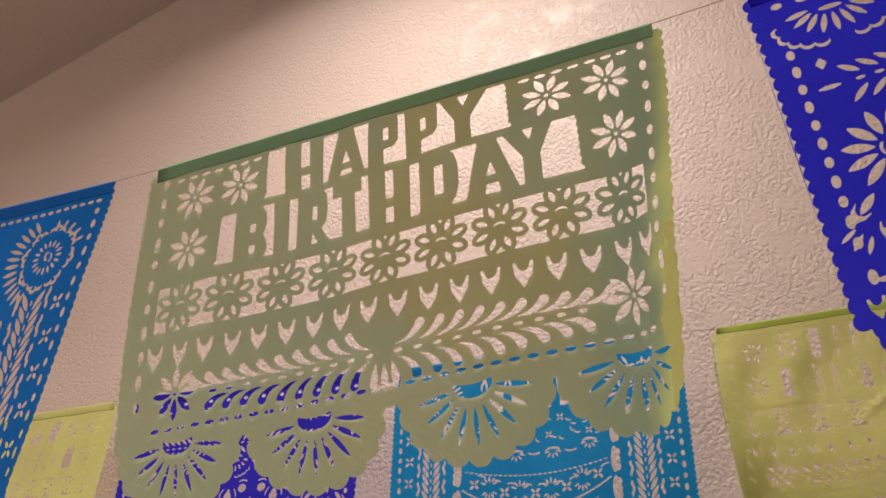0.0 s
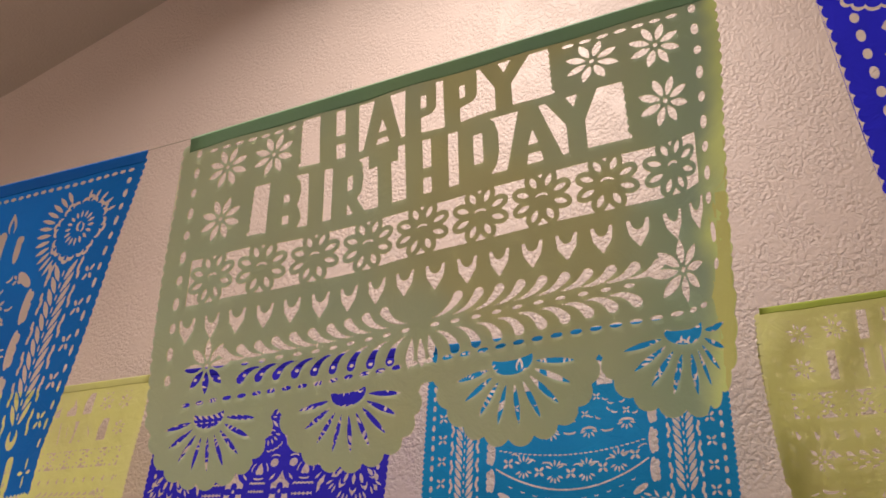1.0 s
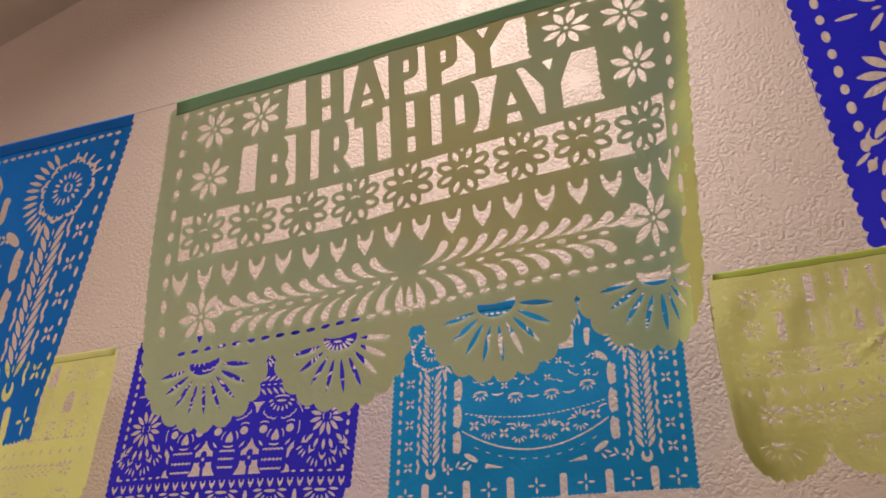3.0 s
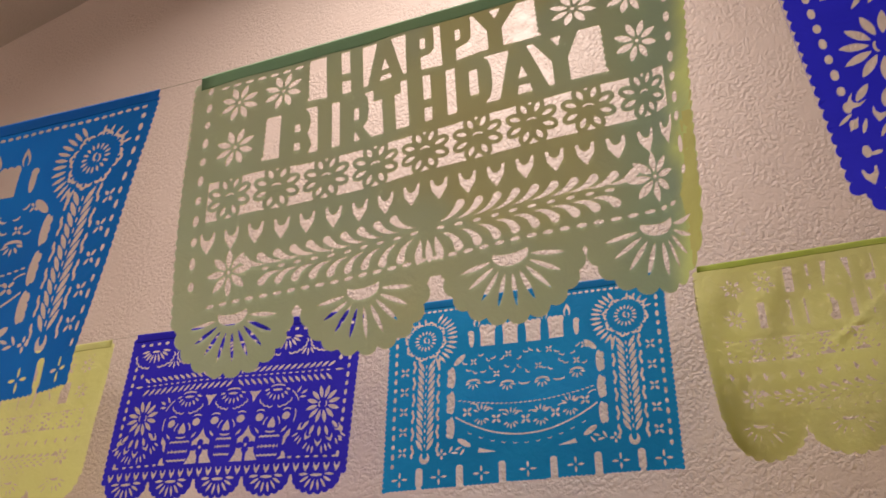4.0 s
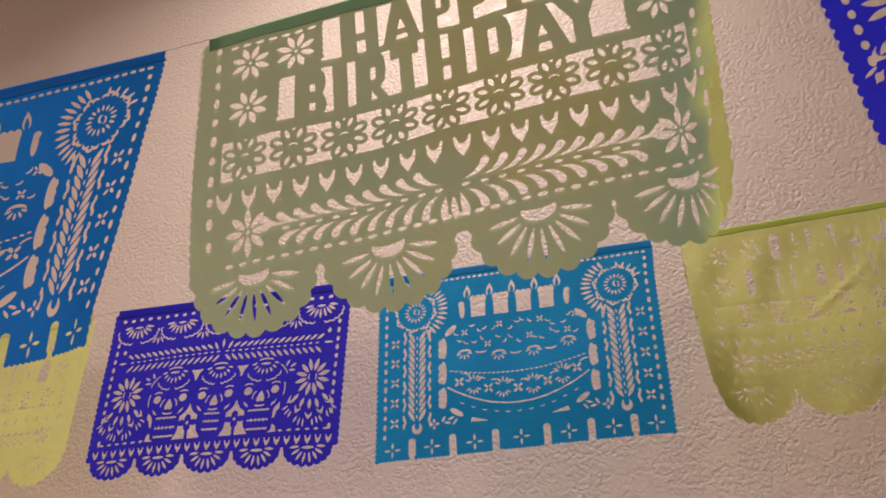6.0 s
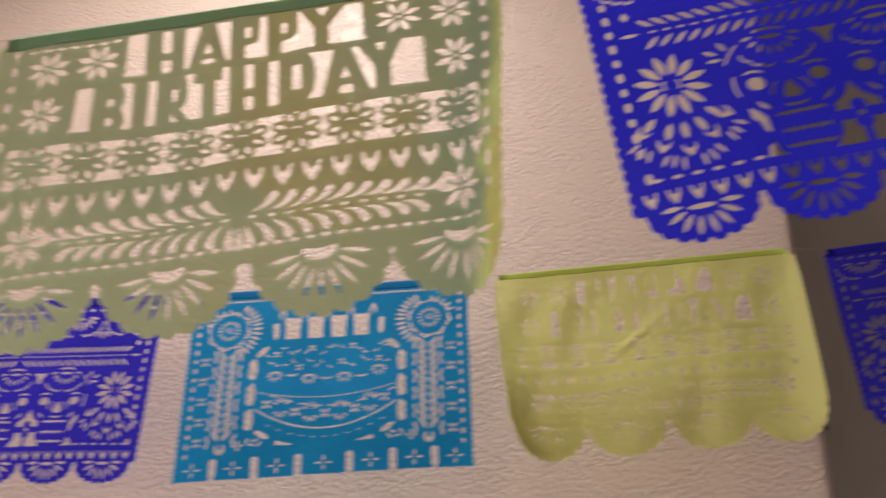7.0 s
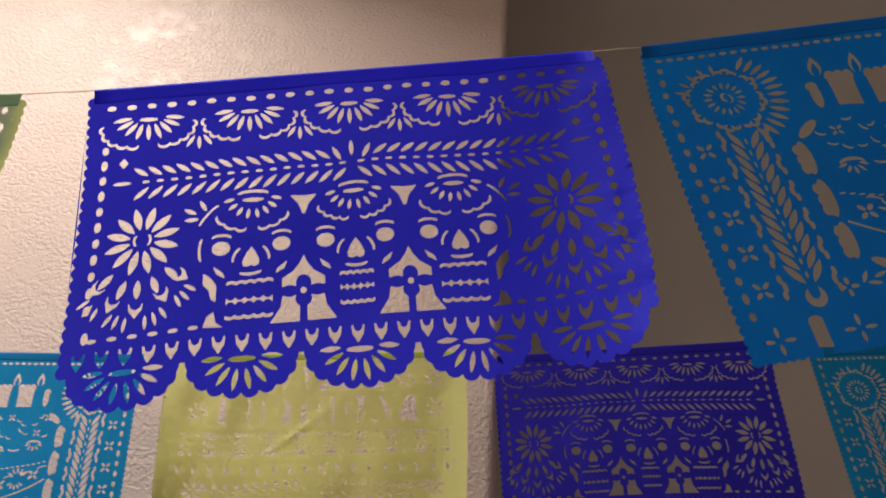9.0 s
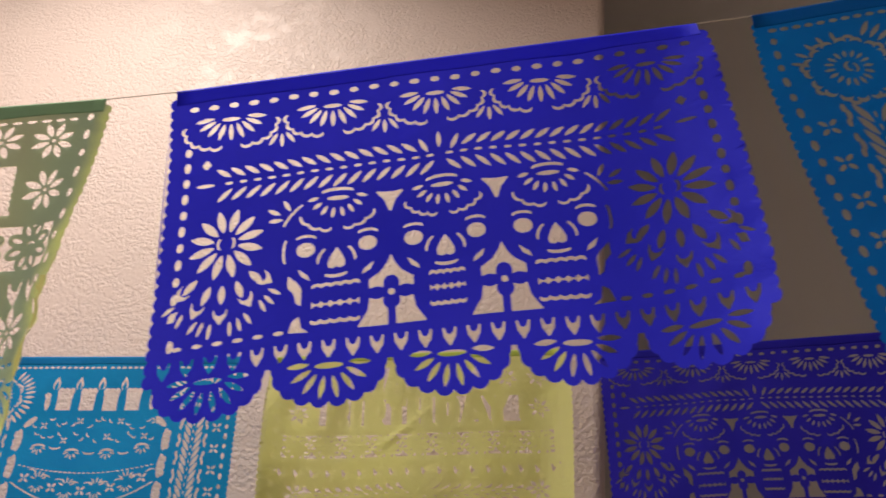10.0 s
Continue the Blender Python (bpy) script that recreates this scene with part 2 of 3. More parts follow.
# ---- cut paper designs: a height field over the sheet, in millimetres, u right and v down; above zero is paper ----
class Sheet:
    STEP = 0.7

    def __init__(self, w, h):
        self.w, self.h = w, h
        self.u = np.arange(-12, w + 12.01, self.STEP)
        self.v = np.arange(-3, h + 8.01, self.STEP)
        self.f = np.full((len(self.v), len(self.u)), -30.0)

    def _box(self, u0, v0, u1, v1, pad=4):
        i0, i1 = np.searchsorted(self.u, (u0 - pad, u1 + pad))
        j0, j1 = np.searchsorted(self.v, (v0 - pad, v1 + pad))
        return slice(j0, j1), slice(i0, i1), *np.meshgrid(self.u[i0:i1], self.v[j0:j1])

    def _put(self, js, is_, d, cut):
        cell = self.f[js, is_]
        self.f[js, is_] = np.minimum(cell, d) if cut else np.maximum(cell, -d)

    def oval(self, u, v, a, b, turn=0.0, cut=True, bite=None):
        """An oval of half lengths a and b, its long axis turned from +u towards +v; bite (du, dv, a, b) takes a second oval away."""
        m = max(a, b)
        js, is_, U, V = self._box(u - m, v - m, u + m, v + m)
        if not U.size:
            return
        c, s = math.cos(radians(turn)), math.sin(radians(turn))
        X, Y = (U - u) * c + (V - v) * s, (V - v) * c - (U - u) * s
        d = (np.sqrt((X / a) ** 2 + (Y / b) ** 2 + 1e-9) - 1) * min(a, b)
        if bite:
            du, dv, a2, b2 = bite
            d = np.maximum(d, -(np.sqrt(((X - du) / a2) ** 2 + ((Y - dv) / b2) ** 2 + 1e-9) - 1) * min(a2, b2))
        self._put(js, is_, d, cut)

    def leaf(self, u, v, long, wide, turn, cut=True, fat=0.0):
        """A pointed leaf round (u, v); fat moves its widest place towards its tip."""
        js, is_, U, V = self._box(u - long, v - long, u + long, v + long)
        if not U.size:
            return
        c, s = math.cos(radians(turn)), math.sin(radians(turn))
        X, Y = (U - u) * c + (V - v) * s, (V - v) * c - (U - u) * s
        t = np.clip(X / long, -1.3, 1.3)
        d = (np.abs(Y) - 0.92 * wide * (1 - t * t) * (1 + fat * t)) * 0.8
        d = np.where(np.abs(t) > 1, np.maximum(d, (np.abs(t) - 1) * long), d)
        self._put(js, is_, d, cut)

    def comma(self, tail, head, bow, fat):
        """A drop with a round head and a bent tail; bow is how far its back bulges to one side."""
        (u0, v0), (u1, v1) = tail, head
        n = math.hypot(u1 - u0, v1 - v0)
        nu, nv = -(v1 - v0) / n, (u1 - u0) / n
        for i in range(11):
            p = i / 10
            off = bow * 4 * p * (1 - p)
            r = 0.7 + (fat - 0.7) * p ** 1.2
            self.oval(u0 + (u1 - u0) * p + nu * off, v0 + (v1 - v0) * p + nv * off, r, r)

    def poly(self, pts, cut=True):
        """A filled outline."""
        us, vs = [p[0] for p in pts], [p[1] for p in pts]
        js, is_, U, V = self._box(min(us), min(vs), max(us), max(vs))
        d, inside = np.full(U.shape, 1e9), np.zeros(U.shape, bool)
        for (x0, y0), (x1, y1) in zip(pts, pts[1:] + pts[:1]):
            ex, ey = x1 - x0, y1 - y0
            k = np.clip(((U - x0) * ex + (V - y0) * ey) / (ex * ex + ey * ey + 1e-9), 0, 1)
            d = np.minimum(d, np.hypot(U - x0 - k * ex, V - y0 - k * ey))
            if y0 != y1:
                inside ^= ((V >= y0) != (V >= y1)) & (U < x0 + (V - y0) * ex / ey)
        self._put(js, is_, np.where(inside, -d, d), cut)

    def rect(self, u0, v0, u1, v1, cut=True):
        self.poly([(u0, v0), (u1, v0), (u1, v1), (u0, v1)], cut)

    def line(self, pts, wide, cut=True):
        us, vs = [p[0] for p in pts], [p[1] for p in pts]
        js, is_, U, V = self._box(min(us) - wide, min(vs) - wide, max(us) + wide, max(vs) + wide)
        d = np.full(U.shape, 1e9)
        for (x0, y0), (x1, y1) in zip(pts, pts[1:]):
            ex, ey = x1 - x0, y1 - y0
            k = np.clip(((U - x0) * ex + (V - y0) * ey) / (ex * ex + ey * ey + 1e-9), 0, 1)
            d = np.minimum(d, np.hypot(U - x0 - k * ex, V - y0 - k * ey))
        self._put(js, is_, d - wide, cut)

    def daisy(self, u, v, n, inner, outer, wide, start=0.0, fat=0.0):
        mid, half = (inner + outer) / 2, (outer - inner) / 2
        for k in range(n):
            a = start + 360 * k / n
            self.leaf(u + mid * math.cos(radians(a)), v + mid * math.sin(radians(a)), half, wide, a, fat=fat)

    def rays(self, u, v, n, a0, a1, inner, outer, wide, squash=1.0):
        for k in range(n):
            a = a0 + (a1 - a0) * k / (n - 1)
            mid, half = (inner + outer) / 2, (outer - inner) / 2
            self.leaf(u + mid * math.cos(radians(a)), v + squash * mid * math.sin(radians(a)), half, wide, a)

    def bell(self, u, v, w, h):
        """A shield with a bitten top."""
        self.poly([(u - w / 2, v), (u + w / 2, v), (u + w * 0.42, v + h * 0.5), (u, v + h), (u - w * 0.42, v + h * 0.5)])
        self.oval(u, v, w * 0.32, h * 0.36, cut=False)

    def wave(self, u0, u1, v, n, wide, sag=0.0, up=1):
        """A row of small scallops cut out."""
        for k in range(n):
            c = u0 + (u1 - u0) * (k + 0.5) / n
            t = 2 * (k + 0.5) / n - 1
            self.oval(c, v + sag * (1 - t * t), (u1 - u0) / n * 0.58, wide, bite=(0, -up * wide * 0.75, (u1 - u0) / n * 0.42, wide * 0.7))

    # --- from the field to triangles ---
    def triangles(self):
        f = self.f
        self.f = f = np.where(np.abs(f) < 0.02, 0.02, f)
        nv, nu = f.shape
        pts, ids, edges = [], {}, []

        def cross(j, i, across):
            key = (j, i, across)
            if key not in ids:
                a = f[j, i]
                b = f[j, i + 1] if across else f[j + 1, i]
                k = min(0.93, max(0.07, a / (a - b)))
                ids[key] = len(pts)
                pts.append((self.u[i] + (k * self.STEP if across else 0), self.v[j] + (0 if across else k * self.STEP)))
            return ids[key]

        s = f > 0
        code = s[:-1, :-1] * 1 + s[:-1, 1:] * 2 + s[1:, 1:] * 4 + s[1:, :-1] * 8
        links = {1: "LT", 2: "TR", 3: "LR", 4: "RB", 6: "TB", 7: "LB", 8: "BL", 9: "TB", 11: "RB", 12: "LR", 13: "TR", 14: "LT", 5: "LTRB", 10: "TRBL"}
        for j, i in zip(*np.nonzero((code > 0) & (code < 15))):
            j, i = int(j), int(i)
            side = {"T": (j, i, True), "B": (j + 1, i, True), "L": (j, i, False), "R": (j, i + 1, False)}
            w = links[int(code[j, i])]
            for k in range(0, len(w), 2):
                edges.append((cross(*side[w[k]]), cross(*side[w[k + 1]])))
        # join into loops, then leave out points that lie on nearly straight runs
        nexts = {}
        for a, b in edges:
            nexts.setdefault(a, []).append(b)
            nexts.setdefault(b, []).append(a)
        seen, P, E = set(), [], []
        for first in list(nexts):
            if first in seen:
                continue
            loop, cur = [first], first
            seen.add(first)
            while True:
                step = [n for n in nexts[cur] if n not in seen]
                if not step:
                    break
                cur = step[0]
                seen.add(cur)
                loop.append(cur)
            if len(loop) < 5:
                continue
            keep, last = [], None
            for k, idx in enumerate(loop):
                x, y = pts[idx]
                if last is not None and math.hypot(x - last[0], y - last[1]) < 0.6:
                    continue
                keep.append((x, y))
                last = (x, y)
            if len(keep) < 4:
                continue
            thin, n = [], len(keep)
            for k in range(n):
                (ax, ay), (bx, by), (cx, cy) = keep[k - 1], keep[k], keep[(k + 1) % n]
                bend = abs((bx - ax) * (cy - by) - (by - ay) * (cx - bx)) / (math.hypot(cx - ax, cy - ay) + 1e-6)
                if bend > 0.06 or k % 3 == 0:
                    thin.append((bx, by))
            if len(thin) < 3:
                continue
            base = len(P)
            P += thin
            E += [(base + k, base + (k + 1) % len(thin)) for k in range(len(thin))]
        # points inside, so that the sheet can bend
        for v in np.arange(3, self.h, 9.0):
            for u in np.arange(3, self.w, 9.0):
                i, j = int((u - self.u[0]) / self.STEP), int((v - self.v[0]) / self.STEP)
                if f[j, i] > 1.2:
                    P.append((u, v))
        from mathutils import geometry
        out = geometry.delaunay_2d_cdt([Vector(p) for p in P], E, [], 0, 1e-5)
        vs = np.array([tuple(p) for p in out[0]])
        tris = np.array([t for t in out[2] if len(t) == 3])
        mid = vs[tris].mean(axis=1)
        i = np.clip(((mid[:, 0] - self.u[0]) / self.STEP), 0, nu - 2)
        j = np.clip(((mid[:, 1] - self.v[0]) / self.STEP), 0, nv - 2)
        i0, j0 = i.astype(int), j.astype(int)
        a, b = i - i0, j - j0
        val = (f[j0, i0] * (1 - a) + f[j0, i0 + 1] * a) * (1 - b) + (f[j0 + 1, i0] * (1 - a) + f[j0 + 1, i0 + 1] * a) * b
        return vs, tris[val > 0]


def base_sheet(w, h, side_low, bump=4.6, every=8.7, inset=2.4):
    s = Sheet(w, h)
    s.rect(inset + 1.1, 0, w - inset - 1.1, side_low, cut=False)
    for v in np.arange(14, side_low, every):
        for u in (inset, w - inset):
            s.oval(u, v, bump, bump, cut=False)
    return s


def lobes(s, centres, v, a, b, bump, n):
    for c in centres:
        s.oval(c, v, a, b, cut=False)
        for k in range(n):
            t = math.pi * (k - 0.2) / (n - 1.4)
            s.oval(c + a * math.cos(t), v + b * math.sin(t), bump, bump, cut=False)


def words(s):
    """The heavy condensed capitals left standing in two openings."""
    R = lambda a, b, c, d: s.rect(a, b, c, d, cut=False)
    P = lambda *p: s.poly(list(p), cut=False)
    H = lambda *p: s.poly(list(p))
    for v0, v1, u0, u1 in ((17.5, 63.5, 115, 331), (70.5, 116.5, 72, 381)):
        s.rect(u0, v0, u1, v1)
        for v in np.arange(v0 + 2, v1, 6.3):
            for u in (u0 - 0.5, u1 + 0.5):
                s.oval(u, v, 2.8, 3.4, cut=False)
    T, B = 16, 65
    R(134, T, 148.3, B), R(156.7, T, 169, B), R(140, 42, 165, 50)
    P((184, T), (197, T), (208.5, B), (173.5, B))
    H((191, 39), (195.5, 52), (187.5, 52)), H((187, 58), (196, 58), (198, 63.5), (185.5, 63.5))
    for u in (211.5, 243.5):
        w = 26 if u < 220 else 28
        P((u, T), (u + w - 1, T), (u + w, 22), (u + w - 0.5, 42), (u + w - 4, 47), (u + 13, 49.5), (u + 13, B), (u, B))
        s.rect(u + 13, 28, u + 17.8, 40.5)
    P((273, T), (288, T), (299, 41.5), (299, B), (286, B), (286, 41.5))
    P((300, T), (315, T), (299, 41.5), (288, 41.5))
    T, B = 69, 118
    P((89, T), (112, T), (117, 76), (118, 85), (116.5, 92), (114.5, 96), (117, 101), (118.5, 108), (116, 115), (112, B), (89, B))
    s.rect(103, 85.5, 108.3, 93), s.rect(102.5, 104.5, 108, 112)
    R(124.5, T, 137.8, B)
    P((145.5, T), (168, T), (173, 75), (174, 88), (172.5, 99), (168, 104), (176.5, B), (166, B), (159.8, 106), (159, B), (145.5, B))
    s.rect(159.3, 83, 164.3, 95.5)
    R(179, T, 205, 82.5), R(187, 80, 199, B)
    R(211, T, 225, B), R(231.8, T, 245.5, B), R(220, 95, 240, 103)
    P((254, T), (278, T), (284, 74), (286.5, 84), (286.5, 100), (284, 110), (278, B), (254, B))
    s.rect(266.5, 80, 274.3, 105)
    P((303, T), (317, T), (333.5, B), (291.5, B))
    H((312, 89), (316, 101), (308, 101)), H((308, 108), (317.3, 108), (319, 116.5), (306.5, 116.5))
    P((322, T), (337, T), (350.7, 94), (350.7, B), (337.3, B), (337.3, 94))
    P((347.5, T), (362, T), (350.7, 94), (339, 94))


def birthday_sheet():
    s = base_sheet(450, 316, 259, 6.4, 10.4, -0.6)
    fans = (53, 168, 288, 398)
    lobes(s, fans, 259, 47.5, 39.5, 8.8, 11)
    for c in fans:
        s.oval(c, 256, 14, 9, bite=(0, -7, 18, 7))
        s.rays(c, 257, 9, 8, 172, 15, 41, 2.0, 0.92)
    words(s)
    # corner flowers
    for u, v in ((45, 44), (90, 43), (44, 94), (360, 43), (406, 44), (407, 94)):
        s.daisy(u, v, 8, 4.2, 20.5, 3.5, 22.5)
        s.oval(u, v, 2.0, 2.0)
    for k in range(7):
        for side in (0, 1):
            u = 28 + 13 * k
            u = 450 - u if side else u
            s.oval(u, 21, 4.6, 2.0)
    for k in range(11):
        for u in (12, 438):
            s.oval(u, 20 + 20.5 * k, 3.0, 5.4 if k % 2 else 4.2)
    # band of ring daisies
    s.rect(21, 127, 429, 167)
    for k in range(9):
        u, v = 43 + 45.4 * k, 146
        s.oval(u, v, 10, 10, cut=False)
        for q in range(8):
            a = radians(22.5 + 45 * q)
            s.oval(u + 14.6 * math.cos(a), v + 14.6 * math.sin(a), 8.0, 5.9, math.degrees(a), cut=False)
        for q in range(8):
            a = radians(22.5 + 45 * q)
            s.leaf(u + 14.4 * math.cos(a), v + 14.4 * math.sin(a), 5.2, 2.5, math.degrees(a))
        s.oval(u, v - 1, 4.6, 3.4, bite=(0, 1.6, 4.8, 3.0))
    for k in range(18):
        s.bell(25 + 23.5 * k, 178, 15, 20)
    # leafy branch
    for side in (-1, 1):
        for k in range(10):
            u = 225 + side * (16 + 14.6 * k)
            s.comma((u - side * 6, 217.5), (u + side * (12 + 0.3 * k), 205 + 0.7 * k), side * 2.6, 3.6)
            if k < 9:
                s.comma((u - side * 4, 227), (u + side * (8 + 0.6 * k), 240.5 - 0.9 * k), -side * 2.6, 3.6)
            s.oval(u - side * 5, 222.3, 3.5, 1.5)
        s.leaf(225 + side * 8, 238, 10.5, 3.2, 90 - side * 12, fat=0.6)
        s.daisy(225 + side * 177, 219, 8, 3.5, 21.5, 3.6, 0.0)
        s.oval(225 + side * 177, 219, 2.0, 2.0)
    s.leaf(225, 239, 10, 3.0, 90, fat=0.5)
    for k in range(32):
        s.oval(31 + 12.5 * k, 245.5, 4.0, 1.7)
    return s.triangles()


def skull_sheet():
    s = base_sheet(450, 302, 262, 5.8, 10.1, 1.0)
    k0 = 450 / 434
    X = lambda u: u * k0

    def chain(pts, out, size=1.0):
        """Small scallops strung along a line, bulging to one side."""
        for (a, b), (d, e) in zip(pts, pts[1:]):
            n = math.hypot(d - a, e - b)
            s.oval((a + d) / 2, (b + e) / 2, n * 0.54, 4.3 * size, math.degrees(math.atan2(e - b, d - a)), bite=(0, 2.5 * size * out, n * 0.50, 4.0 * size))

    fans = [X(45 + 86 * k) for k in range(5)]
    lobes(s, fans, 265, 35.6, 20.8, 6.9, 10)
    for c in fans:
        s.oval(c, 263.5, 10.5, 2.2)
        s.rays(c, 261, 8, 4, 176, 14, 31, 2.3, 0.80)
    for k in range(25):
        s.oval(X(16 + 16.8 * k), 22 + (k % 3 == 1) * 0.5, 3.9 + (k % 2) * 0.4, 2.7)
    for k in range(5):
        c = X(47 + 85 * k)
        s.oval(c, 36.5, 8, 2.0)
        s.rays(c, 33, 9, 9, 171, 14, 31.5, 2.3, 0.74)
        for sd in (-1, 1):
            chain([(c + sd * u, v) for u, v in ((39, 41), (38.5, 48.5), (34.5, 55.5), (27.5, 60), (18.5, 63), (8.5, 63.5))], sd)
        if k < 4:
            u = X(89.5 + 85 * k)
            for a in (-34, 0, 34):
                s.leaf(u + 13 * math.sin(radians(a)), 53 + 12 * math.cos(radians(a)), 7.0, 2.0, 90 - a)
    # vine across
    s.leaf(225, 83, 8.0, 2.3, 90)
    for sd in (-1, 1):
        for k in range(15):
            u = 225 + sd * (13 + 12.0 * k)
            sag = 0.18 * k
            s.leaf(u, 87 + sag, 8.0, 2.35, sd * -(34 if k else 62))
            s.leaf(u - sd * 2, 108 + sag, 8.6, 2.3, sd * 43)
            s.oval(u - sd * 5, 97 + sag, 3.3, 1.3)
        s.leaf(225 + sd * 196, 99.5, 8.5, 1.9, 0)
        s.poly([(225 + sd * 196, 75), (225 + sd * 200, 80), (225 + sd * 196, 85), (225 + sd * 192, 80)])
        # big flower with tulips and leaves below
        f, fv = 225 + sd * X(168), 155
        s.daisy(f, fv, 12, 9.5, 31, 3.7, 15)
        s.oval(f - 5, fv, 2.6, 4.8, bite=(1.8, 0, 2.4, 4.4))
        s.oval(f + 5, fv, 2.6, 4.8, bite=(-1.8, 0, 2.4, 4.4))
        for du, dv, a in ((0, 43, 90), (-12.5, 42, 112), (13.5, 40.5, 68), (-26, 33, 136), (26, 32, 44)):
            s.leaf(f - sd * du, fv + dv, 8.2, 3.2, a if sd < 0 else 180 - a)
        for du, dv, a in ((-20, 54, 24), (0, 61, 0), (21, 51, -28), (-34, 39, 52), (35, 36, -56)):
            ca, sa = math.cos(radians(a)), math.sin(radians(a))
            hook = ((-6, -8), (-5.2, -1), (0, 6), (5.2, -1), (6, -8), (3.4, -2.6), (0, -1), (-3.4, -2.6))
            s.poly([(f - sd * (du + x * ca - y * sa), fv + dv + x * sa + y * ca) for x, y in hook])
        for du, dv, a in ((-42, 49, 150), (-38, 55, 132), (-32, 59, 115), (-21, 66, 128), (-14.5, 68, 112), (-7.5, 71, 98), (8.5, 71, 86), (15.5, 69, 72), (22, 65, 55), (33, 57, 62), (38, 53, 45), (42, 47, 30)):
            s.leaf(f - sd * du, fv + dv, 6.4, 1.75, a if sd < 0 else 180 - a)
        for a, du, dv in ((60, 48, -27), (28, 37.5, -22.5), (0, 39, -14.5)):
            s.leaf(f - sd * du, fv + dv, 6.4, 2.1, -sd * a)
        for q in range(6):
            s.oval(225 + sd * X(198 - 15.0 * q), 236, 4.0, 1.7)
        for q in range(11):
            s.oval(225 + sd * 212.5, 66 + 14.4 * q, 2.9, 4.6 if q % 2 else 3.9)
        s.oval(225 + sd * 211, 233, 2.9, 4.8)
        # pieces beside the outer faces
        e = 225 + sd * X(116)
        s.poly([(e + sd * 2, 191), (e - sd * 5, 197), (e - sd * 9, 203), (e - sd * 9, 217), (e - sd * 5, 214), (e - sd * 3, 206), (e + sd * 2, 201)])
        s.poly([(e - sd * 8, 225), (e - sd * 3, 228), (e, 237), (e - sd * 16, 238), (e - sd * 10, 234)])
        s.oval(225 + sd * X(116.5), 138, 2.7, 12, sd * -40, bite=(-sd * 2.0, 0, 2.6, 13))
    # three faces; the middle jaw is smaller
    for n in (-1, 0, 1):
        c = 225 + n * X(82)
        k = 0.82 if n == 0 else 1.0
        s.oval(c, 119.5, 13, 3.6, bite=(0, 2.4, 13.5, 3.2))
        s.oval(c, 125.5, 9, 2.0)
        s.rays(c, 120, 8, 16, 164, 15.5, 25.5, 1.9, 0.92)
        for sd in (-1, 1):
            chain([(c + sd * u, v) for u, v in (((29.5, 140), (23, 147.5), (14, 151.5), (5, 152.5)) if n else ((30, 137), (25.5, 143), (19.5, 147), (12.5, 149.5), (5, 150.5)))], sd, 0.85)
            s.oval(c + sd * 24.5, 170, 7.4, 6.4)
            s.oval(c + sd * 24.5, 160, 8.0, 3.4, bite=(0, 2.3, 8.4, 3.2))
            s.oval(c + sd * 12, 177, 2.7, 7.0, sd * -24, bite=(-sd * 1.9, 0, 2.4, 7))
            s.poly([(c + sd * 30, 186), (c + sd * 27, 193), (c + sd * 20, 197), (c + sd * 22, 192)])
            s.oval(c + sd * 40.5, 170, 2.6, 10.5, bite=(-sd * 2.2, 0, 2.6, 11)) if n == sd else None
        s.poly([(c, 170), (c + 4, 176), (c + 7, 183), (c + 6.5, 187), (c + 3, 188.5), (c, 187), (c - 3, 188.5), (c - 6.5, 187), (c - 7, 183), (c - 4, 176)])
        s.oval(c, 193.5, 9, 3.0, bite=(0, -2.2, 10, 2.4))
        # teeth: thin scalloped cuts above, between and below two rows
        w, t0, t1, t2 = (18.3, 202.5, 217.5, 230.5) if n else (13.4, 202, 213.5, 225.5)
        m = 5
        s.wave(c - w, c + w, t0, m, 2.6, up=-1)
        s.wave(c - w, c + w, t2, m, 2.6, up=1)
        s.rect(c - w, t1 - 3.0, c + w, t1 + 3.0)
        for q in range(m):
            for z in (-4.6, 4.6):
                s.oval(c - w + (q + 0.5) * 2 * w / m, t1 + z, w / m * 1.02, 3.9, cut=False)
    for n in (-0.5, 0.5):
        c = 225 + n * X(82)
        s.poly([(c - 11.5, 124.5), (c, 125.5), (c + 11.5, 124.5), (c + 4.5, 133), (c + 1, 143), (c - 1, 143), (c - 4.5, 133)])
        s.poly([(c, 182), (c + 3, 189), (c + 8, 196), (c + 17, 202), (c + 17, 209), (c - 17, 209), (c - 17, 202), (c - 8, 196), (c - 3, 189)])
        s.poly([(c - 16.5, 217), (c + 16.5, 217), (c + 18, 226), (c + 26, 238), (c - 26, 238), (c - 18, 226)])
        s.rect(c - 16, 206, c + 16, 219)
        for du, dv, a_, b_ in ((0, 206, 6.0, 6.4), (-11, 213, 7.0, 5.0), (11, 213, 7.0, 5.0), (0, 220, 6.6, 6.2)):
            s.oval(c + du, dv, a_, b_, cut=False)
        s.rect(c - 6, 206, c + 6, 220, cut=False)
        s.rect(c - 18, 209.5, c - 12, 216.5, cut=False)
        s.rect(c + 12, 209.5, c + 18, 216.5, cut=False)
        s.rect(c - 2.9, 216, c + 2.9, 239, cut=False)
        s.oval(c, 213, 2.6, 2.6)
    for k in range(25):
        s.bell(X(11 + 17.1 * k), 245, 10.6, 13.6)
    return s.triangles()


